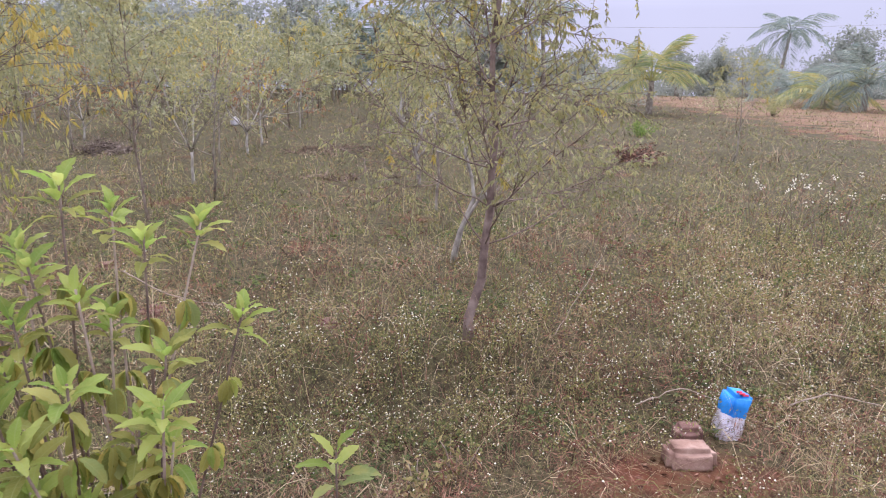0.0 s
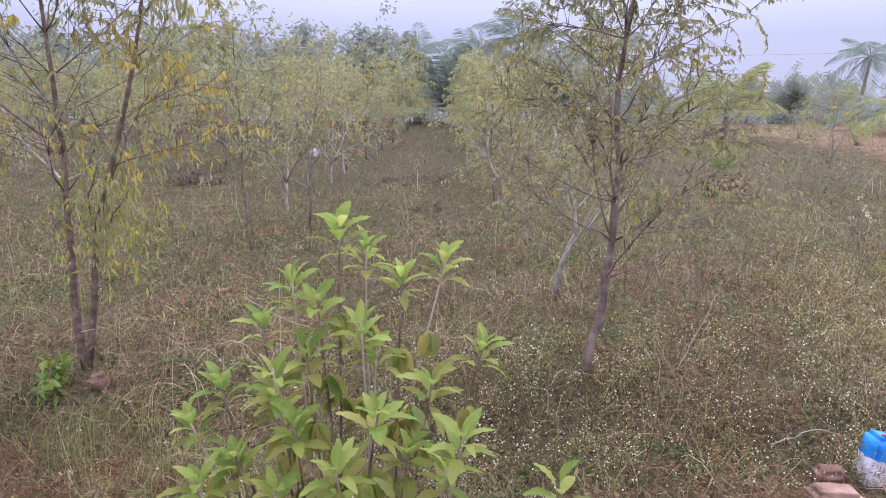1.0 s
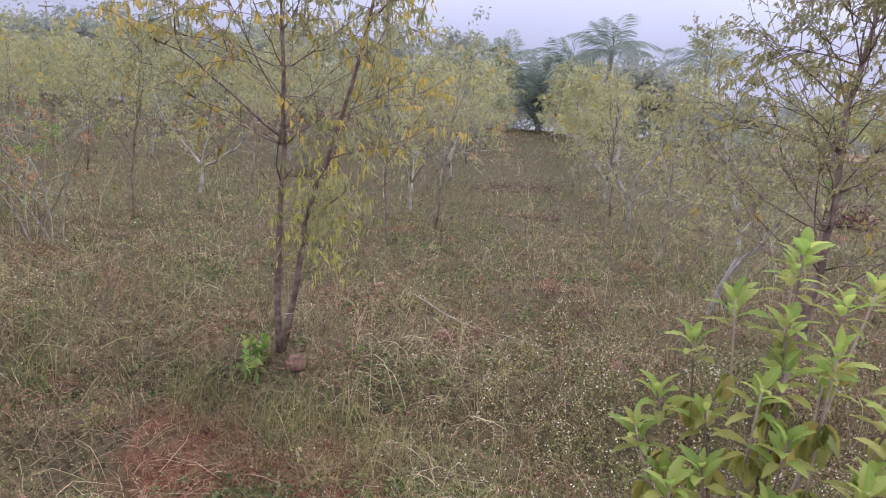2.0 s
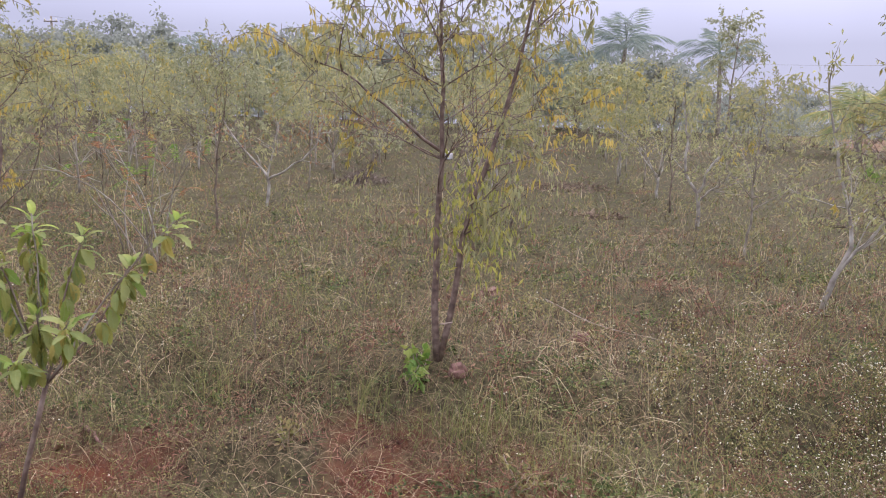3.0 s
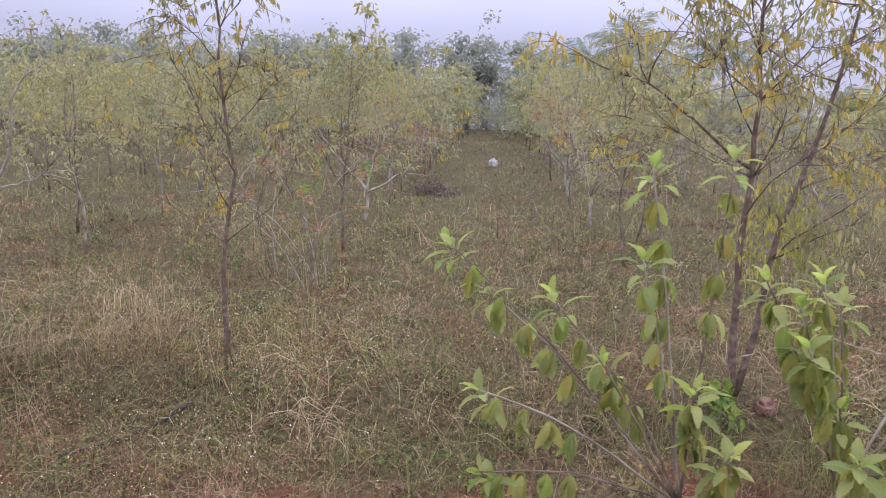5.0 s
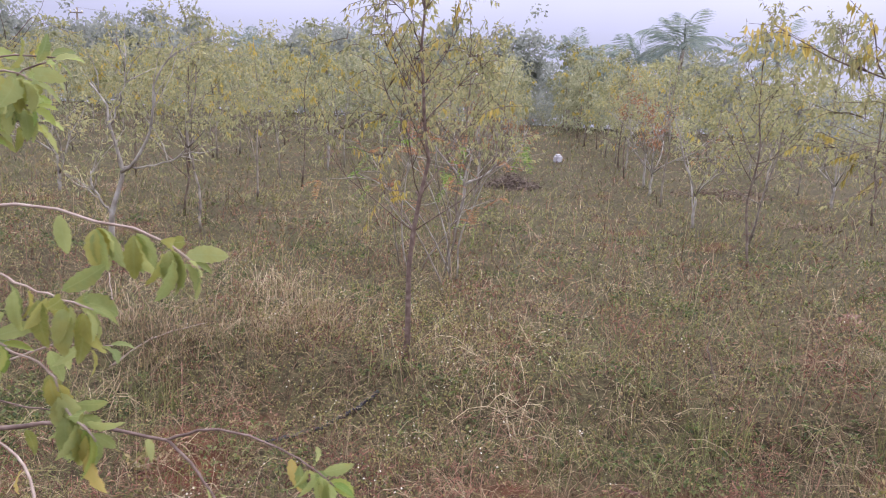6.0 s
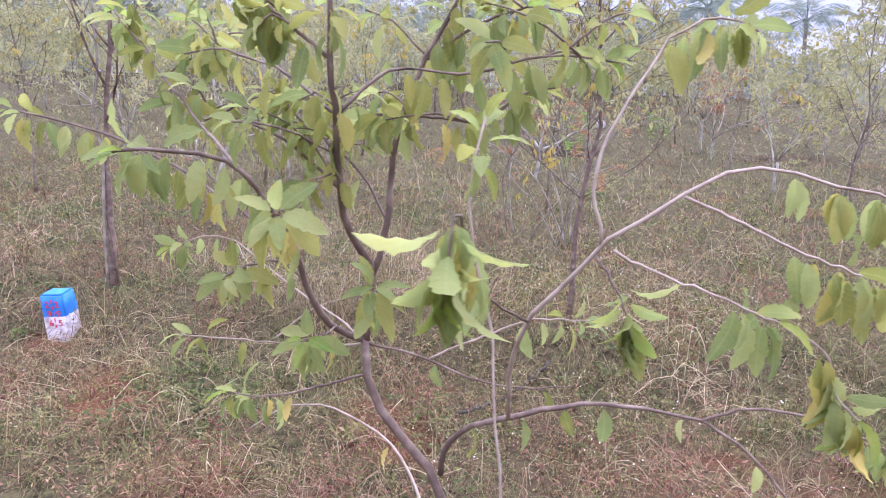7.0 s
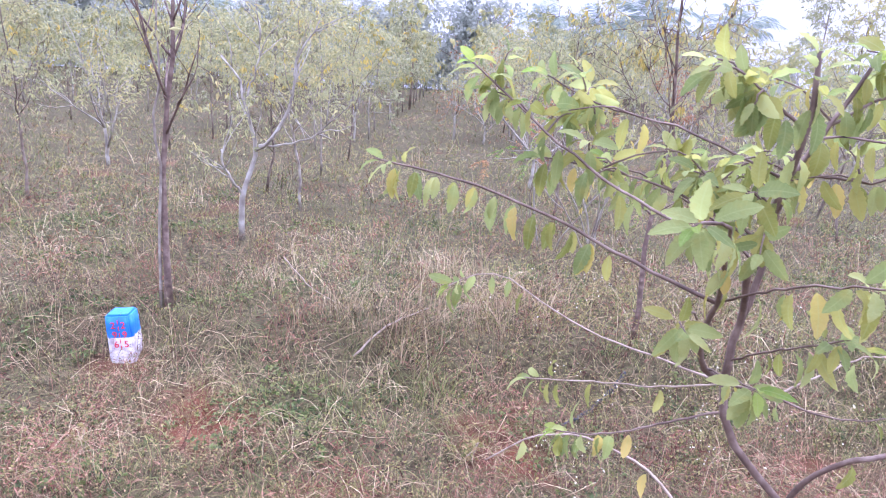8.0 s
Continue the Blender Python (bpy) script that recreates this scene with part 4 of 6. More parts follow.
field_shrub("dark leafy bush beneath the grove", -4.0, 31.0, 1.8, R, HAZED_CROWN)
field_shrub("haze-pale green thicket behind the young palm", 7.2, 26.5, 2.6, R, HAZED_CROWN)
field_shrub("haze-pale green thicket on open ground", 9.9, 29.0, 2.2, R, HAZED_FAR_LEAF)
field_shrub("hazy bush closing the second alley", -5.1, 40.5, 2.3, R, HAZED_FAR_LEAF)
field_shrub("hazy bush at the far end of the alley", -4.3, 42.0, 2.6, R, HAZED_CROWN)
make_tree("tall_tree", "tall hazy tree standing above the grove", spine_up(3.5, 21.3, 4.4, R, (0.1, 0.0)), 0.05, 20, BARK_GREY, HAZED_CROWN, R, 0.3, 1.25, 10, 12, 0.11, 0.4, 0.4, (15, 60), 0.0, fine=False, sub=3)

# overhead wire far beyond the field
wire_pts = [(x, 61, 7.6 + 0.0008 * (x - 12) ** 2) for x in np.linspace(-48.7, 71, 30)]
wire = tagged(new("overhead_wire", mesh_np("overhead_wire", *tube(wire_pts, np.full(30, 0.010), 4), BARK_GREY, True)), "thin dark overhead wire slung across the pale sky", "wire")
for px, high in ((-48.7, 10.55), (71, 10.4)):
    low = gz(px, 61) - 0.3
    pole = thing("utility_pole", "grey utility pole with a crossarm rising beyond the grove", "pole", "utility poles", (px, 61, low))
    child("shaft", mesh_np("shaft", *tube([(0, 0, 0), (0, 0, (high - low) / 2), (0, 0, high - low)], [0.14, 0.12, 0.09], 8), BARK_GREY, True), pole)
    child("crossarm", mesh_np("crossarm", *tube([(-0.7, -0.1, high - low - 0.5), (0, -0.1, high - low - 0.5), (0.7, -0.1, high - low - 0.5)], [0.06, 0.06, 0.06], 6), BARK_GREY, True), pole)
    for off in (-0.6, 0, 0.6):
        child("insulator", mesh_np("insulator", *tube([(off, -0.1, high - low - 0.46), (off, -0.1, high - low - 0.34), (off, -0.1, high - low - 0.24)], [0.05, 0.07, 0.03], 6), PETAL, True), pole, "pale insulator")


# ---- near shrubs with large leaves ----
def leaf_shape(name, mat, length, width, sag, tooth, twist):
    """One broad, toothed, folded leaf along +y."""
    bm = bmesh.new()
    rows = 12
    left, mid, right = [], [], []
    for i in range(rows + 1):
        f = i / rows
        w = width * 0.5 * math.sin(math.pi * f ** 0.96) ** 0.66
        w *= 1 + (tooth if i % 2 else -tooth)
        if i in (0, rows):
            w = 0.0015
        y, z = length * f * (1 - 0.12 * sag * f), -sag * length * f * f + 0.04 * length * math.sin(math.pi * f)
        tw = twist * f
        wave = 0.05 * width * math.sin(i * 2.1)
        mid.append(bm.verts.new((0, y, z)))
        left.append(bm.verts.new((-w * math.cos(tw), y, z + w * (0.32 + math.sin(tw)) + wave)))
        right.append(bm.verts.new((w * math.cos(tw), y, z + w * (0.32 - math.sin(tw)) - wave)))
    for i in range(rows):
        bm.faces.new((left[i], mid[i], mid[i + 1], left[i + 1]))
        bm.faces.new((mid[i], right[i], right[i + 1], mid[i + 1]))
    # stalk
    ring = [bm.verts.new((0.0014 * math.cos(a), -0.016, 0.0014 * math.sin(a) + 0.002)) for a in (0, 2.1, 4.2)]
    ring2 = [bm.verts.new((0.0014 * math.cos(a), 0.004, 0.0014 * math.sin(a))) for a in (0, 2.1, 4.2)]
    for i in range(3):
        bm.faces.new((ring[i], ring[(i + 1) % 3], ring2[(i + 1) % 3], ring2[i]))
    for f in bm.faces:
        f.smooth = True
    me = bpy.data.meshes.new(name)
    bm.to_mesh(me)
    bm.free()
    me.materials.append(mat)
    return me


LEAVES = {}
for key, mat in (("young", LEAF_YOUNG), ("full", LEAF_FULL), ("dull", LEAF_DULL), ("old", LEAF_OLD)):
    LEAVES[key] = [leaf_shape("leaf", mat, 1.0, 0.385, 0.20, 0.05, 0.15), leaf_shape("leaf", mat, 1.0, 0.34, 0.45, 0.075, -0.35), leaf_shape("leaf", mat, 1.0, 0.42, 0.32, 0.085, 0.45)]


def hang_leaf(parent, origin, p, d, n, size, key, rng):
    y = Vector(unit(d))
    x = y.cross(Vector(n))
    if x.length < 1e-3:
        x = y.cross(Vector((1, 0, 0.2)))
    x.normalize()
    z = x.cross(y)
    m = Matrix((x, y, z)).transposed().to_4x4()
    ob = child("leaf", LEAVES[key][int(rng.integers(3))], parent)
    ob.matrix_basis = Matrix.Translation(Vector(p) - origin + y * 0.016 * size / 0.1) @ m @ Matrix.Diagonal((size, size, size, 1))
    return ob


def whorl(parent, origin, tip, axis, count, size, keys, rng, spread=1.0, droop=0.0):
    """A rosette of leaves round a shoot's tip, the lower ones wider and hanging more."""
    axis = unit(axis)
    a0 = rng.uniform(0, 6.28)
    e1 = unit(np.cross(axis, [0.3, 0.2, 1.0]) if abs(axis[2]) < 0.9 else np.cross(axis, [1.0, 0, 0]))
    e2 = np.cross(axis, e1)
    for k in range(count):
        f = k / max(1, count - 1)
        a = a0 + k * 2.4
        out = math.cos(a) * e1 + math.sin(a) * e2
        tilt = spread * (0.35 + 1.05 * f)
        d = axis * math.cos(tilt) + out * math.sin(tilt) + np.array([0, 0, -droop * (0.3 + f)]) + rng.normal(0, 0.1, 3)
        p = np.asarray(tip) - axis * (0.012 + 0.085 * f * size / 0.1)
        hang_leaf(parent, origin, p, d, axis * 0.8 + np.array([0, 0, 0.5]), size * rng.uniform(0.75, 1.15) * (0.55 + 0.45 * min(1, 2.2 * f + 0.35)), keys[min(len(keys) - 1, int(f * len(keys)))] if rng.uniform() < 0.8 else keys[int(rng.integers(len(keys)))], rng)


def stem(parent, origin, points, r0, r1, mat, rng, name="stem", n=10):
    path = curve(points, n, 0.0012, rng)
    child(name, mesh_np(name, *tube(path - np.array(origin), np.linspace(r0, r1, n), 6), mat, True), parent)
    return path


def hang_along(parent, origin, path, count, size, keys, rng, lo=0.35, droop=0.9):
    for k in range(count):
        f = lo + (1 - lo) * (k + rng.uniform(0, 1)) / count
        i = min(int(f * (len(path) - 1)), len(path) - 2)
        t2 = unit(path[i + 1] - path[i])
        side = unit(np.cross(t2, [0, 0, 1.0])) * (1 if k % 2 else -1)
        d = side * 0.5 + t2 * 0.3 + np.array([0, 0, -droop]) + rng.normal(0, 0.22, 3)
        hang_leaf(parent, origin, path[i], d, side * 0.5 + np.array([0, 0, 0.6]) + rng.normal(0, 0.3, 3), size * rng.uniform(0.75, 1.2), keys[int(rng.integers(len(keys)))], rng)


S = np.random.default_rng(5)
# shrub one: a dense, bright, dome-shaped sapling
foot = Vector((-1.03, 2.08, gz(-1.03, 2.08) - 0.03))
shrub = thing("leafy_sapling", "dense sapling with bright green toothed leaves on the verge", "shrub", at=foot)
TIPS = [(-1.048, 2.012, 1.278), (-1.153, 2.044, 1.158), (-0.932, 2.06, 1.175), (-0.842, 2.122, 1.197), (-0.761, 2.08, 1.021), (-1.145, 1.858, 1.039), (-1.293, 1.995, 0.965), (-1.335, 1.944, 0.904), (-0.949, 1.763, 1.011), (-0.807, 1.748, 0.979), (-1.082, 1.944, 1.15), (-0.997, 1.923, 1.109), (-1.224, 1.873, 0.869), (-1.284, 1.839, 0.839), (-1.101, 1.822, 0.96), (-1.01, 1.723, 0.932), (-1.221, 2.053, 1.073), (-1.132, 1.792, 0.853), (-0.864, 1.943, 0.994), (-1.014, 2.129, 1.219), (-0.906, 1.904, 0.877), (-1.055, 1.82, 0.796), (-1.187, 2.012, 0.926), (-0.976, 1.993, 1.047), (-1.095, 1.902, 1.07), (-0.832, 1.852, 0.872), (-1.269, 1.956, 0.808), (-0.969, 1.827, 0.776)]
for k, tip in enumerate(TIPS):
    tip = np.array(tip)
    mid = np.array(foot) * 0.45 + tip * 0.55 + np.array([0, 0, 0.02])
    mid[:2] = np.array(foot)[:2] * 0.5 + tip[:2] * 0.5 + S.normal(0, 0.02, 2)
    path = stem(shrub, foot, [np.array(foot) + np.r_[S.normal(0, 0.02, 2), 0], mid, tip], 0.005, 0.002, (BARK_RED, TWIG_TAN)[k % 2], S)
    whorl(shrub, foot, tip, path[-1] - path[-3], 12, 0.062, ("young", "young", "dull"), S, 0.95, 0.05)
    hang_along(shrub, foot, path, 84, 0.052, ("dull", "old", "young", "dull", "dull", "old", "full"), S, 0.2, 1.15)
foot2 = Vector((-0.59, 2.12, gz(-0.59, 2.12) - 0.02))
small = thing("seedling", "small bright green seedling at the foot of the bank", "seedling", at=foot2)
path = stem(small, foot2, [foot2, (-0.59, 2.11, 0.3), (-0.59, 2.1, 0.69)], 0.005, 0.0025, BARK_RED, S)
whorl(small, foot2, path[-1], (0, 0, 1), 9, 0.085, ("young", "full"), S, 1.0, 0.1)
hang_along(small, foot2, path, 7, 0.07, ("dull", "full"), S, 0.4, 0.5)

# shrub two: open, with hanging leaf clusters on bare wands
foot = Vector((-3.92, 1.95, gz(-3.92, 1.95) - 0.03))
shrub = thing("wand_shrub", "open shrub of bare wands with hanging green and yellow leaf clusters", "shrub", at=foot)
J1, J2 = np.array((-4.02, 1.888, 0.77)), np.array((-3.70, 1.927, 0.79))
stem(shrub, foot, [foot, (-3.98, 1.93, 0.35), J1], 0.009, 0.006, BARK_RED, S, "trunk")
stem(shrub, foot, [foot, (-3.84, 1.94, 0.35), J2], 0.009, 0.006, BARK_RED, S, "trunk")
TIPS = [(-4.507, 1.994, 1.271), (-4.442, 1.988, 1.191), (-4.293, 1.952, 1.179), (-4.102, 1.985, 1.447), (-3.938, 2.006, 1.468), (-4.121, 1.934, 1.267), (-3.88, 1.954, 1.232), (-3.751, 1.988, 1.226), (-3.672, 2.069, 1.169), (-3.401, 2.066, 1.22), (-3.492, 1.998, 1.112), (-3.816, 1.892, 1.119), (-4.037, 1.806, 1.052), (-4.435, 1.877, 0.999), (-4.426, 1.832, 0.844), (-3.984, 1.747, 0.96), (-3.793, 1.718, 0.97), (-3.563, 1.849, 0.992), (-3.719, 1.932, 0.98), (-3.655, 1.775, 0.91), (-4.174, 1.992, 1.035), (-3.783, 2.007, 1.173)]
for k, tip in enumerate(TIPS):
    tip = np.array(tip)
    j = J1 if tip[0] < -3.9 else J2
    mid = j * 0.45 + tip * 0.55 + np.array([0, 0, -0.03 if k in (10, 15) else 0.03])
    path = stem(shrub, foot, [j, mid, tip], 0.003, 0.0016, (BARK_RED, BARK_GREY)[k % 2], S)
    whorl(shrub, foot, tip, path[-1] - path[-3] + np.array([0, 0, 0.05]), 10, 0.056, ("young", "full", "full"), S, 1.0, 0.3)
    hang_along(shrub, foot, path, 26, 0.053, ("full", "full", "young", "dull", "full", "dull", "old"), S, 0.55, 1.5)

# shrub three: a taller crooked sapling that the camera passes close by
foot = Vector((-6.43, 1.74, gz(-6.43, 1.74) - 0.03))
shrub = thing("crooked_sapling", "crooked red-stemmed sapling with large drooping toothed leaves", "sapling", at=foot)
stem(shrub, foot, [foot, (-6.44, 1.74, 0.25), (-6.455, 1.745, 0.45), (-6.514, 1.75, 0.644), (-6.581, 1.76, 0.718), (-6.645, 1.767, 0.797), (-6.655, 1.775, 0.857), (-6.661, 1.78, 0.905)], 0.0125, 0.008, BARK_RED, S, "trunk", 18)
UPPER = {"b", "c", "p", "pp", "q", "s", "t", "u", "v", "x", "y"}
TAN = {"e", "f", "g", "h", "hh", "i", "k", "aa", "cc", "z"}


def arm(key, pts, r0, r1, hang):
    """One branch of the sapling with its whorl, hanging leaves and, on the upper limbs, leafy twigs."""
    path = stem(shrub, foot, pts, r0, r1, TWIG_TAN if key in TAN else BARK_RED, S, "branch", 18)
    size = 0.058 if key == "gg" else 0.059
    if key not in ("d", "k", "bb", "dl"):
        whorl(shrub, foot, path[-1], path[-1] - path[-3], 7 if key in ("g", "z", "cc", "r") else 10, size, ("full", "full", "dull") if S.uniform() < 0.5 else ("young", "full", "full"), S, 1.1, 0.35)
    low = 0.8 if key == "e" else 0.72 if key in ("g", "aa", "f", "h", "j", "dr") else 0.55 if key in ("a", "b", "c", "i", "gg", "l") else 0.3
    hang_along(shrub, foot, path, hang, size, ("old", "full", "old", "dull") if key in ("hh", "d", "dr") else ("full", "dull", "full", "dull", "full", "full", "old"), S, low, 1.7)
    if key in UPPER:
        for _ in range(4):
            i = int(S.integers(8, 16))
            end = path[i] + np.array([S.normal(0, 0.09), S.normal(0, 0.06), S.uniform(-0.03, 0.08)])
            side = stem(shrub, foot, [path[i], (path[i] + end) / 2 + np.array([0, 0, 0.015]), end], 0.0021, 0.0013, BARK_RED, S, "twig", 6)
            whorl(shrub, foot, side[-1], side[-1] - side[-3], 7, size, ("full", "full", "dull"), S, 1.1, 0.5)


arm("a", [(-6.661, 1.78, 0.9), (-6.718, 1.747, 0.941), (-6.748, 1.71, 1.016), (-6.752, 1.658, 1.1), (-6.783, 1.579, 1.214), (-6.809, 1.525, 1.26), (-6.863, 1.471, 1.278), (-6.904, 1.415, 1.278)], 0.0075, 0.0022, 18)
arm("r", [(-6.752, 1.658, 1.1), (-6.882, 1.737, 1.145), (-7.04, 1.797, 1.211), (-7.19, 1.822, 1.26), (-7.29, 1.817, 1.285), (-7.39, 1.808, 1.3)], 0.004, 0.0018, 24)
arm("p", [(-6.783, 1.579, 1.214), (-6.933, 1.723, 1.283), (-7.051, 1.813, 1.366), (-7.15, 1.873, 1.448), (-7.216, 1.91, 1.502)], 0.0035, 0.0018, 8)
arm("b", [(-6.659, 1.78, 0.9), (-6.656, 1.782, 0.968), (-6.647, 1.779, 1.036), (-6.679, 1.716, 1.132), (-6.684, 1.682, 1.206), (-6.677, 1.64, 1.326), (-6.677, 1.608, 1.408), (-6.679, 1.607, 1.532)], 0.0085, 0.004, 12)
arm("c", [(-6.647, 1.779, 1.036), (-6.623, 1.785, 1.133), (-6.615, 1.783, 1.246), (-6.6, 1.773, 1.326), (-6.557, 1.76, 1.421), (-6.498, 1.765, 1.538)], 0.007, 0.0035, 12)
arm("d", [(-6.5, 1.753, 0.649), (-6.491, 1.72, 0.721), (-6.451, 1.68, 0.792), (-6.403, 1.643, 0.832), (-6.29, 1.673, 0.855), (-6.193, 1.695, 0.858), (-6.041, 1.726, 0.829)], 0.0065, 0.003, 5)
arm("dl", [(-6.041, 1.726, 0.829), (-5.97, 1.695, 0.792), (-5.907, 1.666, 0.732), (-5.876, 1.641, 0.696)], 0.003, 0.0018, 3)
arm("dr", [(-6.041, 1.726, 0.829), (-5.978, 1.73, 0.855), (-5.889, 1.721, 0.859), (-5.782, 1.706, 0.832), (-5.706, 1.677, 0.804)], 0.003, 0.0016, 6)
arm("e", [(-6.379, 1.629, 0.847), (-6.38, 1.603, 0.909), (-6.38, 1.567, 0.973), (-6.363, 1.508, 1.062), (-6.323, 1.485, 1.119), (-6.28, 1.456, 1.19), (-6.235, 1.434, 1.229), (-6.195, 1.432, 1.262), (-6.143, 1.444, 1.288), (-6.069, 1.485, 1.293), (-5.998, 1.491, 1.275), (-5.932, 1.502, 1.266), (-5.855, 1.506, 1.22)], 0.004, 0.0016, 17)
arm("f", [(-6.28, 1.456, 1.19), (-6.293, 1.46, 1.256), (-6.288, 1.473, 1.308), (-6.267, 1.488, 1.356), (-6.236, 1.504, 1.408), (-6.208, 1.518, 1.451), (-6.151, 1.531, 1.475), (-6.108, 1.532, 1.458)], 0.0026, 0.0014, 10)
arm("g", [(-6.414, 1.599, 0.404), (-6.375, 1.467, 0.694), (-6.383, 1.412, 0.853), (-6.396, 1.416, 0.957), (-6.413, 1.436, 1.088), (-6.438, 1.445, 1.181), (-6.45, 1.461, 1.25), (-6.436, 1.486, 1.345)], 0.0026, 0.0015, 2)
arm("h", [(-6.265, 1.446, 1.187), (-6.205, 1.417, 1.166), (-6.143, 1.399, 1.149), (-6.069, 1.401, 1.12)], 0.002, 0.0014, 4)
arm("hh", [(-6.069, 1.401, 1.12), (-6.009, 1.409, 1.083), (-6.0, 1.409, 1.045), (-5.955, 1.413, 0.997)], 0.0016, 0.0012, 14)
arm("i", [(-6.195, 1.432, 1.262), (-6.136, 1.423, 1.24), (-6.083, 1.413, 1.217), (-6.014, 1.415, 1.192), (-5.955, 1.418, 1.175)], 0.002, 0.0013, 9)
arm("j", [(-6.285, 1.452, 1.178), (-6.27, 1.439, 1.159), (-6.252, 1.423, 1.128), (-6.239, 1.405, 1.092)], 0.002, 0.0012, 9)
arm("gg", [(-6.363, 1.508, 1.062), (-6.414, 1.337, 1.149), (-6.428, 1.208, 1.223), (-6.429, 1.136, 1.266), (-6.429, 1.101, 1.292), (-6.432, 1.096, 1.274), (-6.433, 1.089, 1.246), (-6.433, 1.082, 1.219)], 0.0022, 0.001, 22)
arm("k", [(-6.53, 1.934, 0.349), (-6.599, 2.05, 0.429), (-6.669, 2.108, 0.49), (-6.758, 2.138, 0.525), (-6.858, 2.153, 0.553), (-6.988, 2.18, 0.514), (-7.094, 2.199, 0.429)], 0.0045, 0.0018, 2)
arm("l", [(-6.654, 1.779, 0.831), (-6.699, 1.8, 0.808), (-6.798, 1.818, 0.762), (-6.915, 1.837, 0.728), (-6.984, 1.85, 0.728)], 0.003, 0.0015, 7)
arm("aa", [(-6.66, 1.784, 0.896), (-6.761, 1.935, 0.883), (-6.876, 2.048, 0.89), (-6.996, 2.108, 0.94), (-7.077, 2.131, 0.986), (-7.161, 2.123, 0.996), (-7.242, 2.105, 0.959)], 0.0028, 0.0013, 6)
arm("z", [(-6.662, 1.783, 0.893), (-6.77, 1.806, 0.866), (-6.911, 1.81, 0.866), (-7.057, 1.813, 0.863)], 0.0022, 0.0012, 3)
arm("m", [(-6.754, 1.712, 1.025), (-6.784, 1.669, 1.076), (-6.829, 1.612, 1.077), (-6.833, 1.559, 1.073)], 0.0025, 0.0015, 7)
arm("n", [(-6.707, 1.747, 0.937), (-6.699, 1.65, 0.958), (-6.705, 1.552, 0.985)], 0.0025, 0.0015, 7)
arm("o", [(-6.752, 1.658, 1.1), (-6.708, 1.497, 1.182), (-6.665, 1.347, 1.226)], 0.0025, 0.0015, 8)
arm("w", [(-6.655, 1.777, 0.948), (-6.622, 1.654, 1.023), (-6.586, 1.53, 1.092)], 0.0025, 0.0015, 6)
arm("bb", [(-6.66, 1.784, 0.894), (-6.556, 1.8, 0.869), (-6.483, 1.802, 0.841), (-6.391, 1.808, 0.82), (-6.269, 1.822, 0.822)], 0.0032, 0.0014, 2)
arm("cc", [(-6.538, 1.801, 0.865), (-6.458, 1.82, 0.903), (-6.35, 1.843, 0.945), (-6.234, 1.858, 0.95)], 0.0025, 0.0012, 2)
arm("s", [(-6.677, 1.64, 1.326), (-6.6, 1.687, 1.398), (-6.474, 1.681, 1.397), (-6.372, 1.7, 1.427), (-6.25, 1.714, 1.425)], 0.003, 0.0015, 11)
arm("x", [(-6.6, 1.773, 1.326), (-6.525, 1.761, 1.325), (-6.457, 1.748, 1.324), (-6.377, 1.74, 1.382)], 0.003, 0.0015, 9)
arm("y", [(-6.684, 1.682, 1.206), (-6.741, 1.723, 1.274), (-6.791, 1.753, 1.337)], 0.003, 0.0016, 9)
arm("q", [(-6.684, 1.682, 1.206), (-6.813, 1.757, 1.278), (-6.943, 1.812, 1.309), (-7.075, 1.851, 1.324)], 0.003, 0.0016, 11)
arm("u", [(-6.677, 1.608, 1.408), (-6.738, 1.612, 1.454), (-6.799, 1.616, 1.5)], 0.0035, 0.0016, 9)
arm("t", [(-6.623, 1.785, 1.133), (-6.696, 1.858, 1.213), (-6.806, 1.924, 1.279), (-6.927, 1.961, 1.317)], 0.003, 0.0016, 9)
arm("v", [(-6.557, 1.76, 1.421), (-6.475, 1.752, 1.476), (-6.378, 1.72, 1.509)], 0.0035, 0.0016, 9)
arm("pp", [(-6.677, 1.64, 1.326), (-6.814, 1.764, 1.393), (-6.961, 1.861, 1.432), (-7.07, 1.945, 1.489)], 0.003, 0.0016, 11)


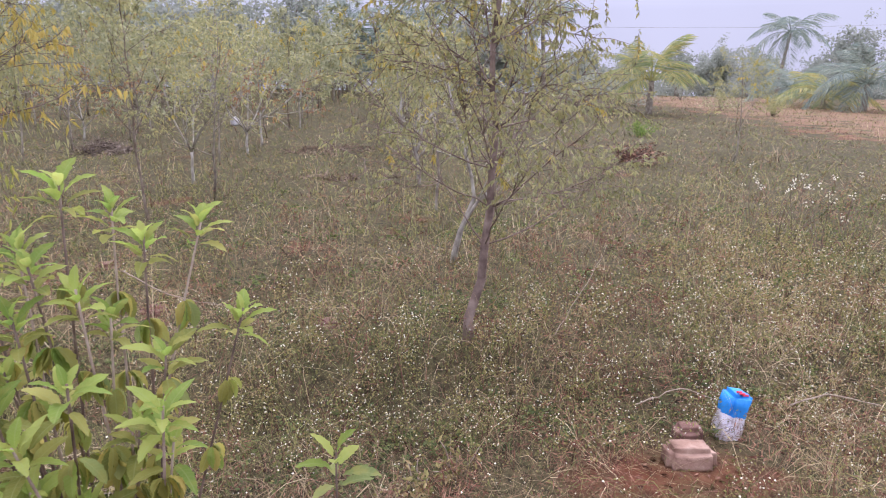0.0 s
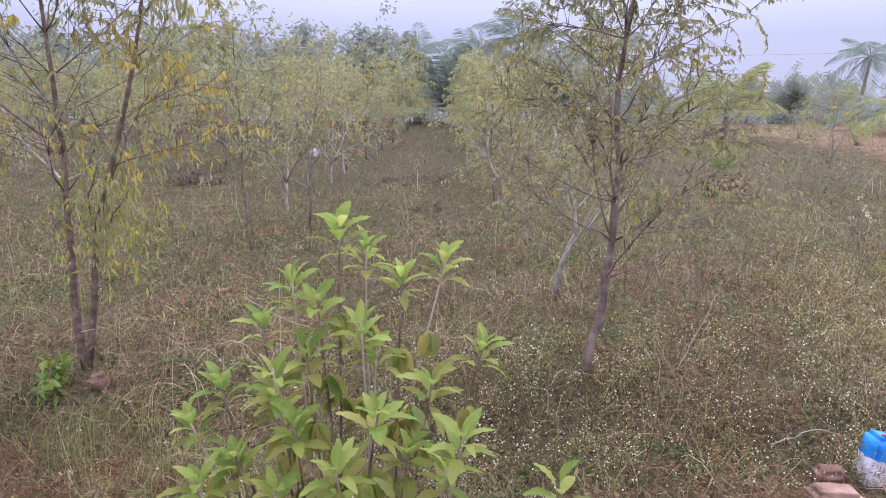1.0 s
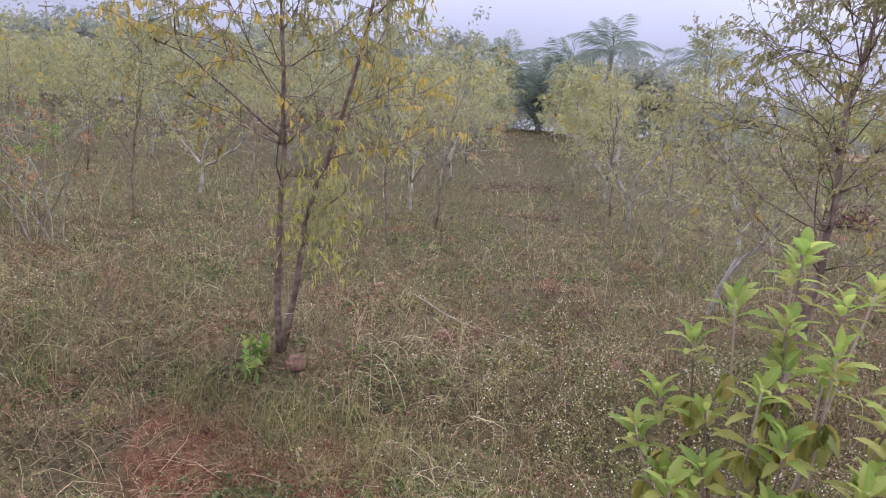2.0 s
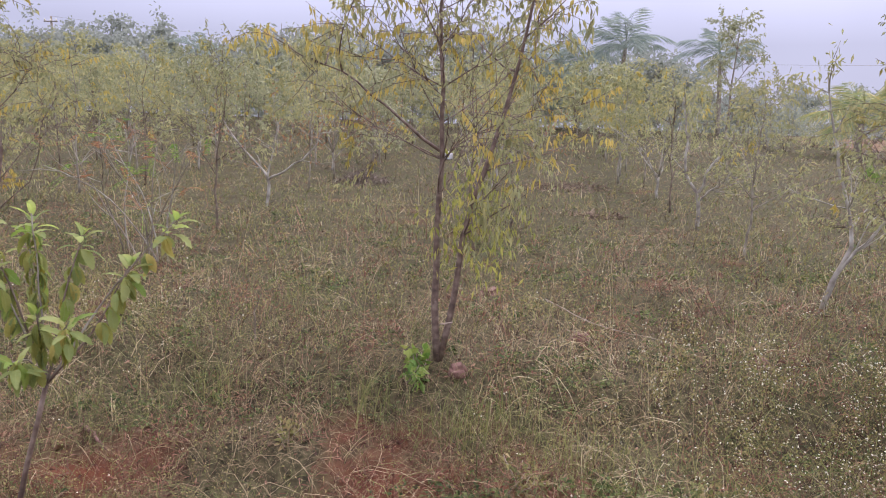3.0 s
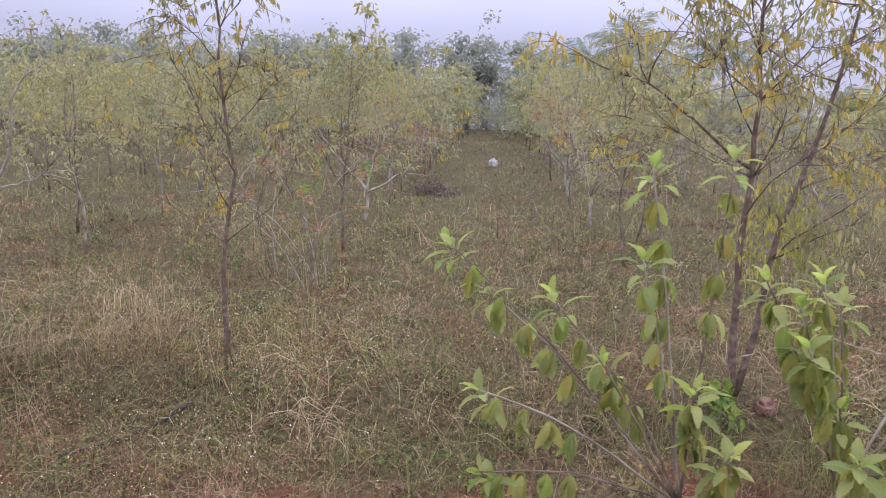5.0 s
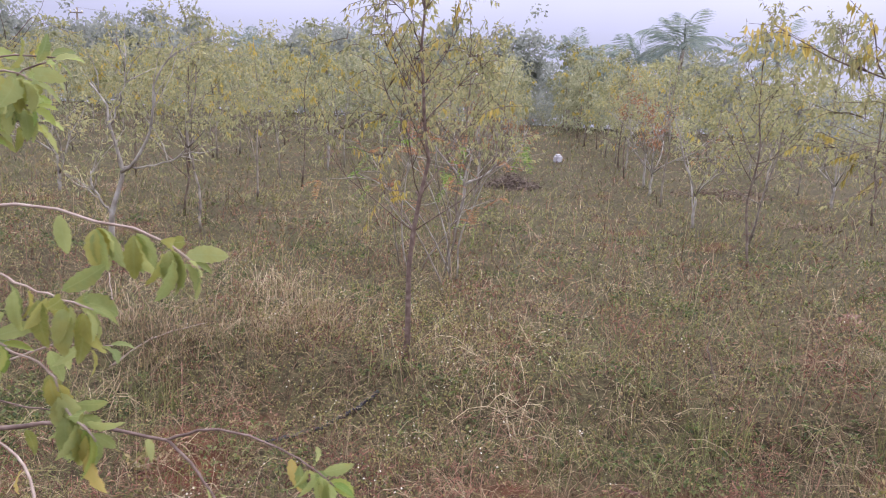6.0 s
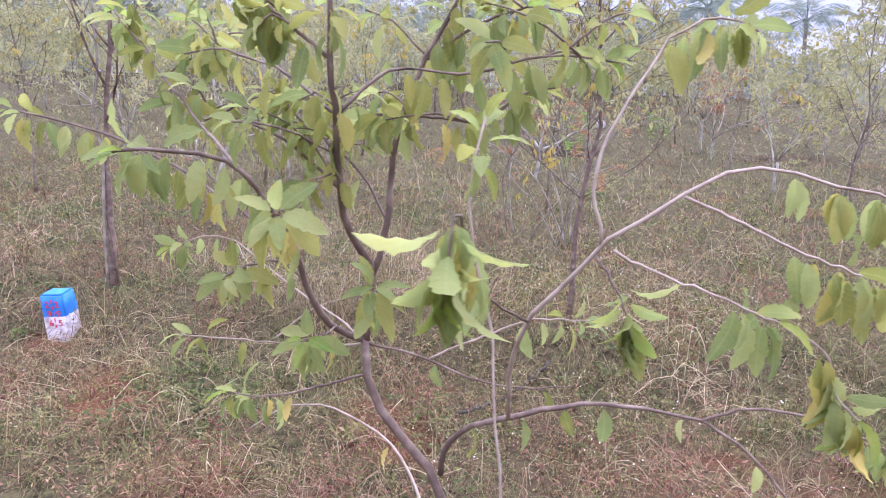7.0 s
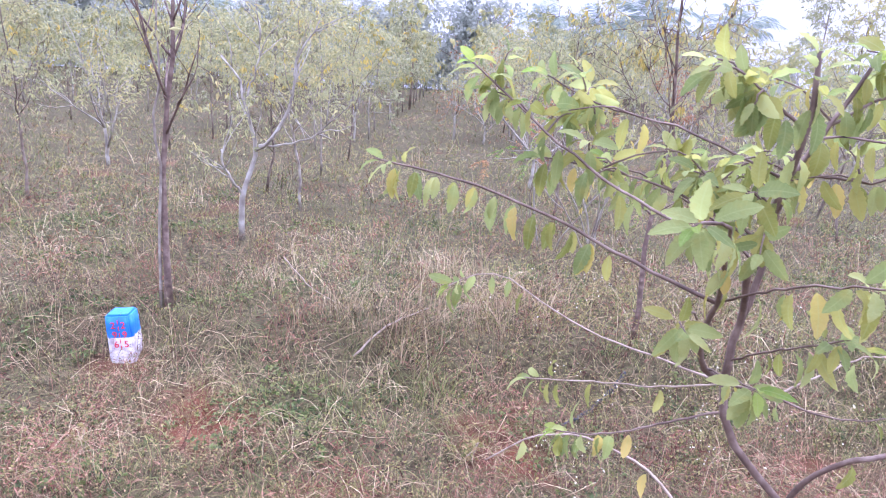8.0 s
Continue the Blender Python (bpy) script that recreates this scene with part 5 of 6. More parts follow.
# ---- marker stones and loose stones ----
def paint_split(height, amount):
    def extra(n, l, colour, geo):
        co = n.new("ShaderNodeTexCoord")
        xyz = n.new("ShaderNodeSeparateXYZ")
        l.new(co.outputs["Object"], xyz.inputs[0])
        nz = n.new("ShaderNodeTexNoise")
        nz.inputs["Scale"].default_value = 26
        l.new(co.outputs["Object"], nz.inputs["Vector"])
        add = n.new("ShaderNodeMath")
        add.operation = "MULTIPLY_ADD"
        add.inputs[1].default_value = amount
        l.new(nz.outputs["Fac"], add.inputs[0])
        l.new(xyz.outputs["Z"], add.inputs[2])
        cmp = n.new("ShaderNodeMapRange")
        cmp.inputs[1].default_value, cmp.inputs[2].default_value = height, height + 0.004
        l.new(add.outputs[0], cmp.inputs[0])
        n2 = n.new("ShaderNodeTexNoise")
        n2.inputs["Scale"].default_value, n2.inputs["Detail"].default_value = 18, 8
        l.new(co.outputs["Object"], n2.inputs["Vector"])
        ramp = n.new("ShaderNodeValToRGB")
        e = ramp.color_ramp.elements
        e[0].position, e[0].color = 0.3, (0.33, 0.25, 0.22, 1)
        e[1].position, e[1].color = 0.52, (0.74, 0.70, 0.72, 1)
        l.new(n2.outputs["Fac"], ramp.inputs["Fac"])
        mx = n.new("ShaderNodeMix")
        mx.data_type = "RGBA"
        l.new(cmp.outputs[0], mx.inputs[0])
        l.new(ramp.outputs["Color"], mx.inputs[6])
        l.new(colour, mx.inputs[7])
        return mx.outputs[2]
    return extra


def rough_block(sx, sy, sz, rng, rough=0.006, taper=0.9, bevel=0.012, cuts=5):
    bm = bmesh.new()
    bmesh.ops.create_cube(bm, size=1)
    for v in bm.verts:
        k = taper if v.co.z > 0 else 1
        v.co = Vector((v.co.x * sx * k, v.co.y * sy * k, (v.co.z + 0.5) * sz))
    bmesh.ops.bevel(bm, geom=bm.edges[:], offset=bevel, segments=2, affect="EDGES")
    bmesh.ops.subdivide_edges(bm, edges=bm.edges[:], cuts=cuts, use_grid_fill=True)
    off = Vector((rng.uniform(0, 50), 3, 7))
    for v in bm.verts:
        v.co += Vector((noise.noise(v.co * 14 + off), noise.noise(v.co * 14 + off * 2), noise.noise(v.co * 14 - off))) * rough
    for f in bm.faces:
        f.smooth = True
    return bm


RED_PAINT = material("red_lettering_paint", [(0.3, (0.50, 0.03, 0.05)), (0.7, (0.68, 0.06, 0.09))], 0.6, 40, 4)
BLUE_A = material("blue_and_white_paint", [(0.3, (0.03, 0.14, 0.42)), (0.6, (0.045, 0.205, 0.53)), (0.8, (0.09, 0.28, 0.59))], 0.55, 16, 6, bump=0.5, bump_scale=45, extra=paint_split(0.225, 0.03))
BLUE_B = material("blue_and_white_paint", [(0.3, (0.02, 0.18, 0.48)), (0.6, (0.035, 0.26, 0.63)), (0.8, (0.08, 0.34, 0.68))], 0.5, 14, 6, bump=0.5, bump_scale=40, extra=paint_split(0.2, 0.04))


def painted(word, size, parent, m, name):
    cu = bpy.data.curves.new(name, "FONT")
    cu.body, cu.size, cu.extrude, cu.offset = word, size, 0.0015, 0.0002
    cu.align_x, cu.align_y = "CENTER", "CENTER"
    tmp = bpy.data.objects.new(name, cu)
    scene.collection.objects.link(tmp)
    bpy.context.view_layer.update()
    me = bpy.data.meshes.new_from_object(tmp)
    bpy.data.objects.remove(tmp)
    me.materials.clear()
    me.materials.append(RED_PAINT)
    ob = child(name, me, parent)
    ob.matrix_basis = m
    return ob


stone = tagged(new("marker_stone"), "square blue-topped white marker stone with red painted numerals", "marker stone", "marker stones")
part("block", rough_block(0.158, 0.158, 0.36, S, 0.004, 0.93, 0.012, 4), BLUE_A, stone, "blue and white painted block")
stone.matrix_basis = pose(-9.09, 4.06, gz(-9.09, 4.06) - 0.06, 2, -4, 6) @ Matrix.Diagonal((0.93, 0.93, 0.93, 1))
for col, word in ((-0.029, "296"), (0.031, "295")):
    for i, ch in enumerate(word):
        painted(ch, 0.060, stone, pose(col + 0.004 * i, -0.0775 - 0.0035 + 0.0012 * (2 - i), 0.292 - 0.062 * i, 88.5, 0, 0), "numeral")
bm = bmesh.new()
for i in range(5):
    bmesh.ops.create_cube(bm, size=1, matrix=Matrix.Translation((0.001 + 0.001 * i, -0.0775, 0.315 - 0.042 * i)) @ Matrix.Diagonal((0.004, 0.006, 0.026, 1)))
part("dashed_line", bm, RED_PAINT, stone)

stone = tagged(new("marker_stone"), "leaning rough blue-topped white marker stone beside broken rock", "marker stone", "marker stones")
part("block", rough_block(0.132, 0.125, 0.30, S, 0.013, 0.88, 0.02, 5), BLUE_B, stone, "rough blue and white painted block")
stone.matrix_basis = pose(1.2, 3.73, gz(1.2, 3.73) - 0.055, 4, 8, 12)
for k in range(3):
    bm = bmesh.new()
    bmesh.ops.create_cube(bm, size=1, matrix=Matrix.Translation((-0.012 + 0.008 * k, -0.02 - 0.014 * k, 0.308 - 0.002 * k)) @ Matrix.Diagonal((0.03, 0.008, 0.007, 1)))
    part("paint_mark", bm, RED_PAINT, stone, "worn red paint mark")

ROCK = material("sandy_rock", [(0.25, (0.14, 0.075, 0.048)), (0.5, (0.26, 0.158, 0.105)), (0.78, (0.41, 0.285, 0.2))], 0.9, 11, 9, bump=0.8, bump_scale=40)
BRICK = material("red_brown_rock", [(0.25, (0.085, 0.042, 0.03)), (0.5, (0.165, 0.088, 0.062)), (0.78, (0.27, 0.16, 0.12))], 0.9, 12, 9, bump=0.8, bump_scale=40)


def rock(label, x, y, size, turn, mat, rng, sink=0.3, rough=0.02):
    bm = rough_block(*size, rng, rough, 0.86, min(size) * 0.22, 4)
    me = bpy.data.meshes.new("rock")
    bm.to_mesh(me)
    bm.free()
    me.materials.append(mat)
    ob = tagged(new("rock", me), label, "rock", "loose rocks")
    ob.matrix_basis = pose(x, y, gz(x, y) - sink * size[2], 3, -2, turn)
    return ob


rock("broken slab of pale sandy rock lying on red soil", 0.9, 3.47, (0.24, 0.15, 0.12), -6, ROCK, S, 0.15, 0.011)
rock("small red-brown block of rock behind the pale slab", 0.98, 3.66, (0.15, 0.12, 0.10), -4, BRICK, S, 0.2, 0.012)
rock("small brown stone at the foot of the two-stemmed tree", -2.85, 4.24, (0.11, 0.09, 0.09), 20, BRICK, S, 0.2)
rock("reddish clod of earth in the dry grass", -2.74, 6.0, (0.2, 0.16, 0.12), 40, BRICK, S, 0.5)
rock("reddish clod in trodden grass", -2.05, 5.0, (0.15, 0.14, 0.08), 70, BRICK, S, 0.5)
rock("reddish earth clod in dry grass", -0.9, 4.75, (0.16, 0.1, 0.07), 10, BRICK, S, 0.5)
WHITE_ROCK = material("whitewashed_rock", [(0.3, (0.36, 0.34, 0.31)), (0.7, (0.55, 0.53, 0.50))], 0.8, 9, 6, bump=0.5)
rock("whitewashed stone lying in the far alley", -4.5, 17.8, (0.22, 0.2, 0.24), 15, WHITE_ROCK, S, 0.1)


# ---- heaps, fallen branches, pipe ----
def brush_heap(label, x, y, wide, deep, high, count, rng, mat, thick=0.009):
    foot = np.array((x, y, gz(x, y)))
    ob = thing("brush_heap", label, "brush heap", "brush heaps", foot)
    for _ in range(count):
        a, r = rng.uniform(0, 6.28), rng.uniform(0, 1) ** 0.6
        px, py = x + wide * r * math.cos(a), y + deep * r * math.sin(a)
        z = gz(px, py) + rng.uniform(0, high) * (1 - r)
        p = limb_path((px, py, z), around(rng.uniform(0, 6.28), rng.uniform(-0.2, 0.5)), rng.uniform(0.2, 0.6), 4, rng, -0.2, 0.2)
        p[:, 2] = np.maximum(p[:, 2], ground_z(p[:, 0], p[:, 1]))
        child("stick", mesh_np("stick", *tube(p - foot, np.linspace(thick, 0.003, 5), 4), mat), ob)
    n = count * 10
    a, r = rng.uniform(0, 6.28, n), rng.uniform(0, 1, n) ** 0.6
    px, py = x + wide * r * np.cos(a), y + deep * r * np.sin(a)
    at = np.c_[px, py, ground_z(px, py) + rng.uniform(0, 1, n) * high * (1 - r)] - foot
    child("dry_leaf_mat", mesh_np("dry_leaf_mat", *leaf_cards(at, rng.normal(0, 1, (n, 3)), rng.uniform(0.05, 0.11, n), rng.uniform(0.02, 0.04, n), rng), mat), ob)["kind"] = "stuff"
    return ob


BRUSH = material("withered_brush", [(0.2, (0.10, 0.075, 0.055)), (0.55, (0.185, 0.145, 0.105)), (0.85, (0.31, 0.255, 0.185))], 0.9, 2.0, 3, "island", spec=0.1)
WITHERED = material("withered_leaf", [(0.2, (0.12, 0.085, 0.06)), (0.55, (0.22, 0.16, 0.11)), (0.85, (0.34, 0.26, 0.18))], 0.9, 2.0, 3, "island", through_light=0.3, spec=0.1)
brush_heap("dark heap of dead brushwood on the grass", -5.57, 12.7, 0.5, 0.42, 0.28, 120, S, BRUSH, 0.007)
brush_heap("low spread of withered reddish brush in the alley", -1.75, 13.2, 0.95, 0.7, 0.04, 70, S, WITHERED, 0.003)
brush_heap("low spread of withered brush on open ground", -1.37, 10.2, 0.4, 0.25, 0.03, 30, S, WITHERED, 0.003)


def fallen_branch(label, pts, r, mat, rng, name="fallen_branch"):
    pts = [(x, y, gz(x, y) + h) for x, y, h in pts]
    return tagged(new(name, mesh_np(name, *tube(curve(pts, 12, 0.004, rng), np.linspace(r, r * 0.4, 12), 6), mat, True)), label, "branch", "fallen branches")


fallen_branch("pale dry branch lying in straw", [(-7.76, 4.05, 0.05), (-7.55, 4.25, 0.12), (-7.35, 4.45, 0.1)], 0.007, TWIG_TAN, S)
fallen_branch("long pale dry stalk fallen in the grass", [(-8.45, 5.1, 0.16), (-8.15, 4.7, 0.1), (-7.85, 4.4, 0.07)], 0.004, TWIG_TAN, S)
fallen_branch("reddish stick lying on bare red soil", [(-4.85, 3.55, 0.03), (-4.72, 3.47, 0.04), (-4.6, 3.4, 0.02)], 0.014, BRICK, S)
fallen_branch("dry stalk arching over the weeds", [(1.55, 3.75, 0.16), (1.8, 3.78, 0.2), (2.3, 3.72, 0.05)], 0.004, TWIG_TAN, S)
fallen_branch("bent dry stalk beside the marker stone", [(0.75, 3.78, 0.14), (1.0, 3.82, 0.2), (1.18, 3.72, 0.17)], 0.004, TWIG_TAN, S)
fallen_branch("thin dry stalk leaning in weeds", [(0.45, 4.3, 0.1), (0.75, 4.7, 0.3), (0.95, 5.0, 0.45)], 0.0028, TWIG_TAN, S)
fallen_branch("thin bare stalk leaning in the grass", [(-2.3, 5.2, 0.2), (-1.9, 5.0, 0.12), (-1.5, 4.85, 0.1)], 0.005, TWIG_TAN, S)
fallen_branch("dark bent stick in weeds", [(-4.2, 4.4, 0.02), (-4.25, 4.5, 0.2), (-4.22, 4.55, 0.32)], 0.007, BARK_DARK, S)
BLACK = material("black_plastic", [(0.3, (0.012, 0.012, 0.013)), (0.7, (0.03, 0.03, 0.032))], 0.5, 20, 3, spec=0.4)
pipe_pts = [(x, y, gz(x, y) + 0.02) for x, y in ((-6.62, 3.62), (-6.52, 3.7), (-6.4, 3.85), (-6.28, 4.0), (-6.15, 4.15))]
tagged(new("irrigation_pipe", mesh_np("irrigation_pipe", *tube(curve(pipe_pts, 24, 0.004, S), np.full(24, 0.011), 7), BLACK, True)), "thin black irrigation pipe half hidden in grass", "pipe")


# ---- small plants ----
def sprout(name, label, x, y, h, stems, rng, mat, leaf=0.06, spread=0.5, wide=0.55):
    ob = thing(name, label, "plant", at=(x, y, gz(x, y) - 0.01))
    pieces, a, d = [], [], []
    for _ in range(stems):
        p = limb_path((rng.normal(0, 0.02), rng.normal(0, 0.02), 0), around(rng.uniform(0, 6.28), radians(90 - spread * rng.uniform(10, 70))), h * rng.uniform(0.6, 1), 5, rng, 0.1, 0.15)
        pieces.append(tube(p, np.linspace(0.004, 0.002, 6), 4))
        for i in range(1, 6):
            a.append(p[i] + rng.normal(0, 0.012, (3, 3)))
            d.append(rng.normal(0, 0.7, (3, 3)) + np.array([0, 0, 0.15]))
    child("stemwork", mesh_np("stemwork", *joined(pieces), TWIG_TAN, True), ob)["kind"] = "stuff"
    a, d = np.vstack(a), np.vstack(d)
    child("foliage", mesh_np("foliage", *leaf_cards(a, d, rng.uniform(0.7, 1.2, len(a)) * leaf, rng.uniform(0.7, 1.1, len(a)) * leaf * wide, rng), mat), ob)["kind"] = "stuff"
    return ob


G = np.random.default_rng(23)
sprout("leafy_sprout", "bright green leafy sprout at the foot of the two-stemmed tree", -3.12, 4.2, 0.26, 7, G, FEATHER, 0.07, 0.7, 0.7)
for x, y, h in ((-8.9, 3.2, 0.12), (-2.45, 3.35, 0.2), (-0.35, 3.3, 0.22), (1.9, 3.35, 0.2), (-7.1, 3.3, 0.14), (-1.6, 3.4, 0.18), (-0.2, 3.45, 0.2), (-3.7, 3.6, 0.15)):
    sprout("weed", "low dark green broad-leaved weed on the verge", x, y, h, 7, G, WEED, 0.042, 0.9, 0.45)


def grass_clump(label, x, y, h, blades, rng, mat, spread=0.5, foot=0.06, droop=0.5, name="grass_clump"):
    n = blades
    a, le = rng.uniform(0, 6.28, n), np.abs(rng.normal(0, spread, n))
    base = np.c_[rng.normal(0, foot, n), rng.normal(0, foot, n), np.zeros(n)]
    hh = h * rng.uniform(0.5, 1.1, n)
    out = np.c_[np.cos(a), np.sin(a), np.zeros(n)]
    p1 = base + out * (hh * le * 0.35)[:, None] + np.c_[np.zeros(n), np.zeros(n), hh * 0.55]
    p2 = base + out * (hh * le * (0.9 + droop))[:, None] + np.c_[np.zeros(n), np.zeros(n), hh * (1 - 0.5 * le * droop)]
    side = np.c_[-np.sin(a + 0.8), np.cos(a + 0.8), np.zeros(n)] * 0.0022
    v = np.stack([base - side, base + side, p1 - side * 0.8, p1 + side * 0.8, p2], 1)
    t = np.array([(0, 1, 3), (0, 3, 2), (2, 3, 4)])
    ob = thing(name, label, "grass clump", "grass clumps", (x, y, gz(x, y) - 0.01))
    share = (np.arctan2(base[:, 1], base[:, 0]) // 1.05).astype(int)
    for k in np.unique(share):
        w = v[share == k]
        child("tuft", mesh_np("tuft", w.reshape(-1, 3), (np.arange(len(w))[:, None, None] * 5 + t).reshape(-1, 3), mat), ob)
    return ob


for x, y, h, n in ((-7.45, 4.35, 0.5, 420), (-7.0, 4.6, 0.4, 300), (-7.9, 4.5, 0.35, 260), (-7.5, 4.05, 0.28, 260), (-6.7, 4.9, 0.4, 300), (-5.0, 3.5, 0.2, 110), (-8.55, 4.9, 0.3, 240), (-7.2, 5.3, 0.42, 260)):
    grass_clump("pale dry tuft of fallen straw", x, y, h * 0.75, n // 2, G, STRAW, 1.2, 0.17, 0.8)
for x, y, h, n in ((-2.75, 3.75, 0.36, 170), (-2.6, 3.95, 0.3, 120), (-3.35, 4.0, 0.36, 180), (-2.2, 3.6, 0.28, 120), (-7.3, 3.8, 0.3, 150), (-4.3, 4.0, 0.3, 140)):
    grass_clump("upright tuft of green grass on the verge", x, y, h, n // 2, G, GREEN_GRASS, 0.6, 0.11)
for x, y in ((-7.35, 5.75), (-7.28, 5.8), (-6.95, 6.4), (-3.55, 4.7), (-2.4, 3.55), (-2.25, 4.3), (-4.1, 4.9), (-8.0, 6.6)):
    ob = thing("plume_grass", "tall dry grass stalk with a pale feathery plume", "grass", "plume grasses", (x, y, gz(x, y) - 0.02))
    h = G.uniform(0.42, 0.6)
    p = curve([(0, 0, 0), (0.01, 0.01, h * 0.6), (G.normal(0, 0.05), G.normal(0, 0.05), h)], 8)
    child("stalk", mesh_np("stalk", *tube(p, np.linspace(0.0025, 0.0014, 8), 4), STRAW, True), ob)
    m = 160
    f = G.uniform(0, 1, m)
    ax = unit(p[-1] - p[-3])
    a = p[-1] + ax * (f * 0.14 - 0.05)[:, None]
    child("plume", mesh_np("plume", *leaf_cards(a, ax * 0.9 + G.normal(0, 0.45, (m, 3)), np.full(m, 0.03), np.full(m, 0.0035), G), STRAW), ob, "pale feathery seed plume")
# flowering stalks at the edge of the bare land
for x, y in ((3.15, 6.6), (3.4, 6.75), (3.05, 6.9), (3.75, 6.5), (3.3, 6.2)):
    ob = thing("flower_stalk", "dark-stemmed weed topped with small white flowers", "plant", "flower stalks", (x, y, gz(x, y) - 0.02))
    tips = []
    for k in range(4):
        p = limb_path((0, 0, 0), around(G.uniform(0, 6.28), radians(G.uniform(68, 86))), G.uniform(0.5, 0.75), 6, G, 0.1, 0.1)
        child("stem", mesh_np("stem", *tube(p, np.linspace(0.005, 0.002, 7), 4), BARK_DARK, True), ob)
        tips.append(p[-1] + G.normal(0, 0.016, (7, 3)))
    a = np.vstack(tips)
    child("flowers", mesh_np("flowers", *leaf_cards(a, G.normal(0, 1, a.shape), np.full(len(a), 0.022), np.full(len(a), 0.016), G), PETAL), ob, "small white flower heads")


# ---- grass and weeds of the whole field ----
def scatter(n, rng, y0=2.75, y1=41.0, power=1.45):
    """Places over the fan of land in view, thicker near the verge."""
    ys = np.linspace(y0, y1, 2000)
    w = (0.62 * (ys - 1) + 0.8 * (ys - 1) + 10.5) * np.clip(ys - 0.9, 0.9, None) ** -power
    c = np.cumsum(w)
    y = np.interp(rng.uniform(0, 1, n) * c[-1], c, ys)
    lo, hi = -9.4 - 0.66 * (y - 1), 1.1 + 0.8 * (y - 1)
    return lo + (hi - lo) * rng.uniform(0, 1, n), y


def bareness(x, y):
    """How far red soil is left open: along the verge in patches, and on the bare land to the east."""
    verge = (0.25 + 0.75 * np.clip((x + 6.2) / 0.8, 0, 1)) * np.clip((3.68 - y) / 0.3, 0, 1) * np.clip(0.55 * waves(x, y, 21, 0.9, 2) - 0.08, 0, 0.45)
    pit = 0.95 * np.exp(-((x + 3.45) ** 2 / 0.4 + (y - 3.2) ** 2 / 0.06)) + 0.95 * np.exp(-((x - 0.75) ** 2 / 0.5 + (y - 3.35) ** 2 / 0.05)) + 0.6 * np.exp(-((x + 5.3) ** 2 / 0.3 + (y - 3.3) ** 2 / 0.03)) + 0.5 * np.exp(-((x + 6.8) ** 2 / 0.06 + (y - 3.35) ** 2 / 0.02)) + 0.6 * np.exp(-((x + 9.6) ** 2 / 0.1 + (y - 3.6) ** 2 / 0.1))
    east = np.clip((x - 9.8 + 1.5 * waves(x, y, 61, 2.5, 3)) / 2.0, 0, 1) * np.clip((y - 13.5 + 1.6 * waves(x, y, 62, 2.0, 3)) / 2.0, 0, 1) * np.clip((44 - y) / 4, 0, 1)
    spots = np.clip((waves(x, y, 33, 0.9, 2) - 0.62) * 4, 0, 1) * 0.6
    stones = 0.9 * np.exp(-((x + 9.09) ** 2 / 0.02 + (y - 3.92) ** 2 / 0.01)) + 0.9 * np.exp(-((x - 1.2) ** 2 / 0.02 + (y - 3.58) ** 2 / 0.012))
    return np.clip(verge + stones + pit + 0.26 * east + spots, 0, 0.97)


def blades(n, rng, height, width, lean, mat, name, label, keep, y1=41.0, power=1.5, flat=0.0):
    x, y = scatter(n, rng, 2.75, y1, power)
    ok = rng.uniform(0, 1, n) < keep(x, y) * np.clip(0.72 + 0.75 * waves(x, y, 77, 0.42, 2), 0.15, 1)
    x, y = x[ok], y[ok]
    n = len(x)
    far = np.clip((y - 0.9) / 2.8, 1, None)
    a = rng.normal(0, 1.6, n) + 7.0 * waves(x, y, 71, 0.8, 2)
    h = height * rng.lognormal(-0.05, 0.48, n) * np.clip(1 + 0.25 * waves(x, y, 9, 2.2, 2) + 0.6 * waves(x, y, 12, 0.5, 2), 0.35, 2.1) * np.clip((y - 2.6) / 0.9, 0.7, 1) * np.clip(1.0 - 0.05 * (y - 4.5), 0.55, 1)
    le = np.abs(rng.normal(lean, lean * 0.6, n)) * np.clip(0.9 + 0.08 * (y - 4), 0.9, 1.7)
    down = rng.uniform(0, 1, n) < flat
    le = np.where(down, rng.uniform(1.0, 1.8, n), le)
    up = np.where(down, 0.28, 1.0)
    w = width * far ** 0.9 * rng.uniform(0.7, 1.3, n)
    base = np.c_[x, y, ground_z(x, y) - 0.01]
    out = np.c_[np.cos(a), np.sin(a), np.zeros(n)]
    zed = np.array([0, 0, 1.0])
    p1 = base + out * (h * le * 0.35)[:, None] + zed * (h * 0.55 * up)[:, None]
    p2 = base + out * (h * le)[:, None] + zed * (h * np.clip(1 - 0.3 * le * le, 0.25, 1) * up)[:, None]
    b = a + 1.57 + rng.normal(0, 0.7, n)
    side = np.c_[np.cos(b), np.sin(b), np.zeros(n)] * (w / 2)[:, None]
    v = np.stack([base - side, base + side, p1 - side * 0.75, p1 + side * 0.75, p2], 1)
    t = np.array([(0, 1, 3), (0, 3, 2), (2, 3, 4)])
    return tagged(new(name, mesh_np(name, v.reshape(-1, 3), (np.arange(n)[:, None, None] * 5 + t).reshape(-1, 3), mat)), label, "grass", kind="stuff")


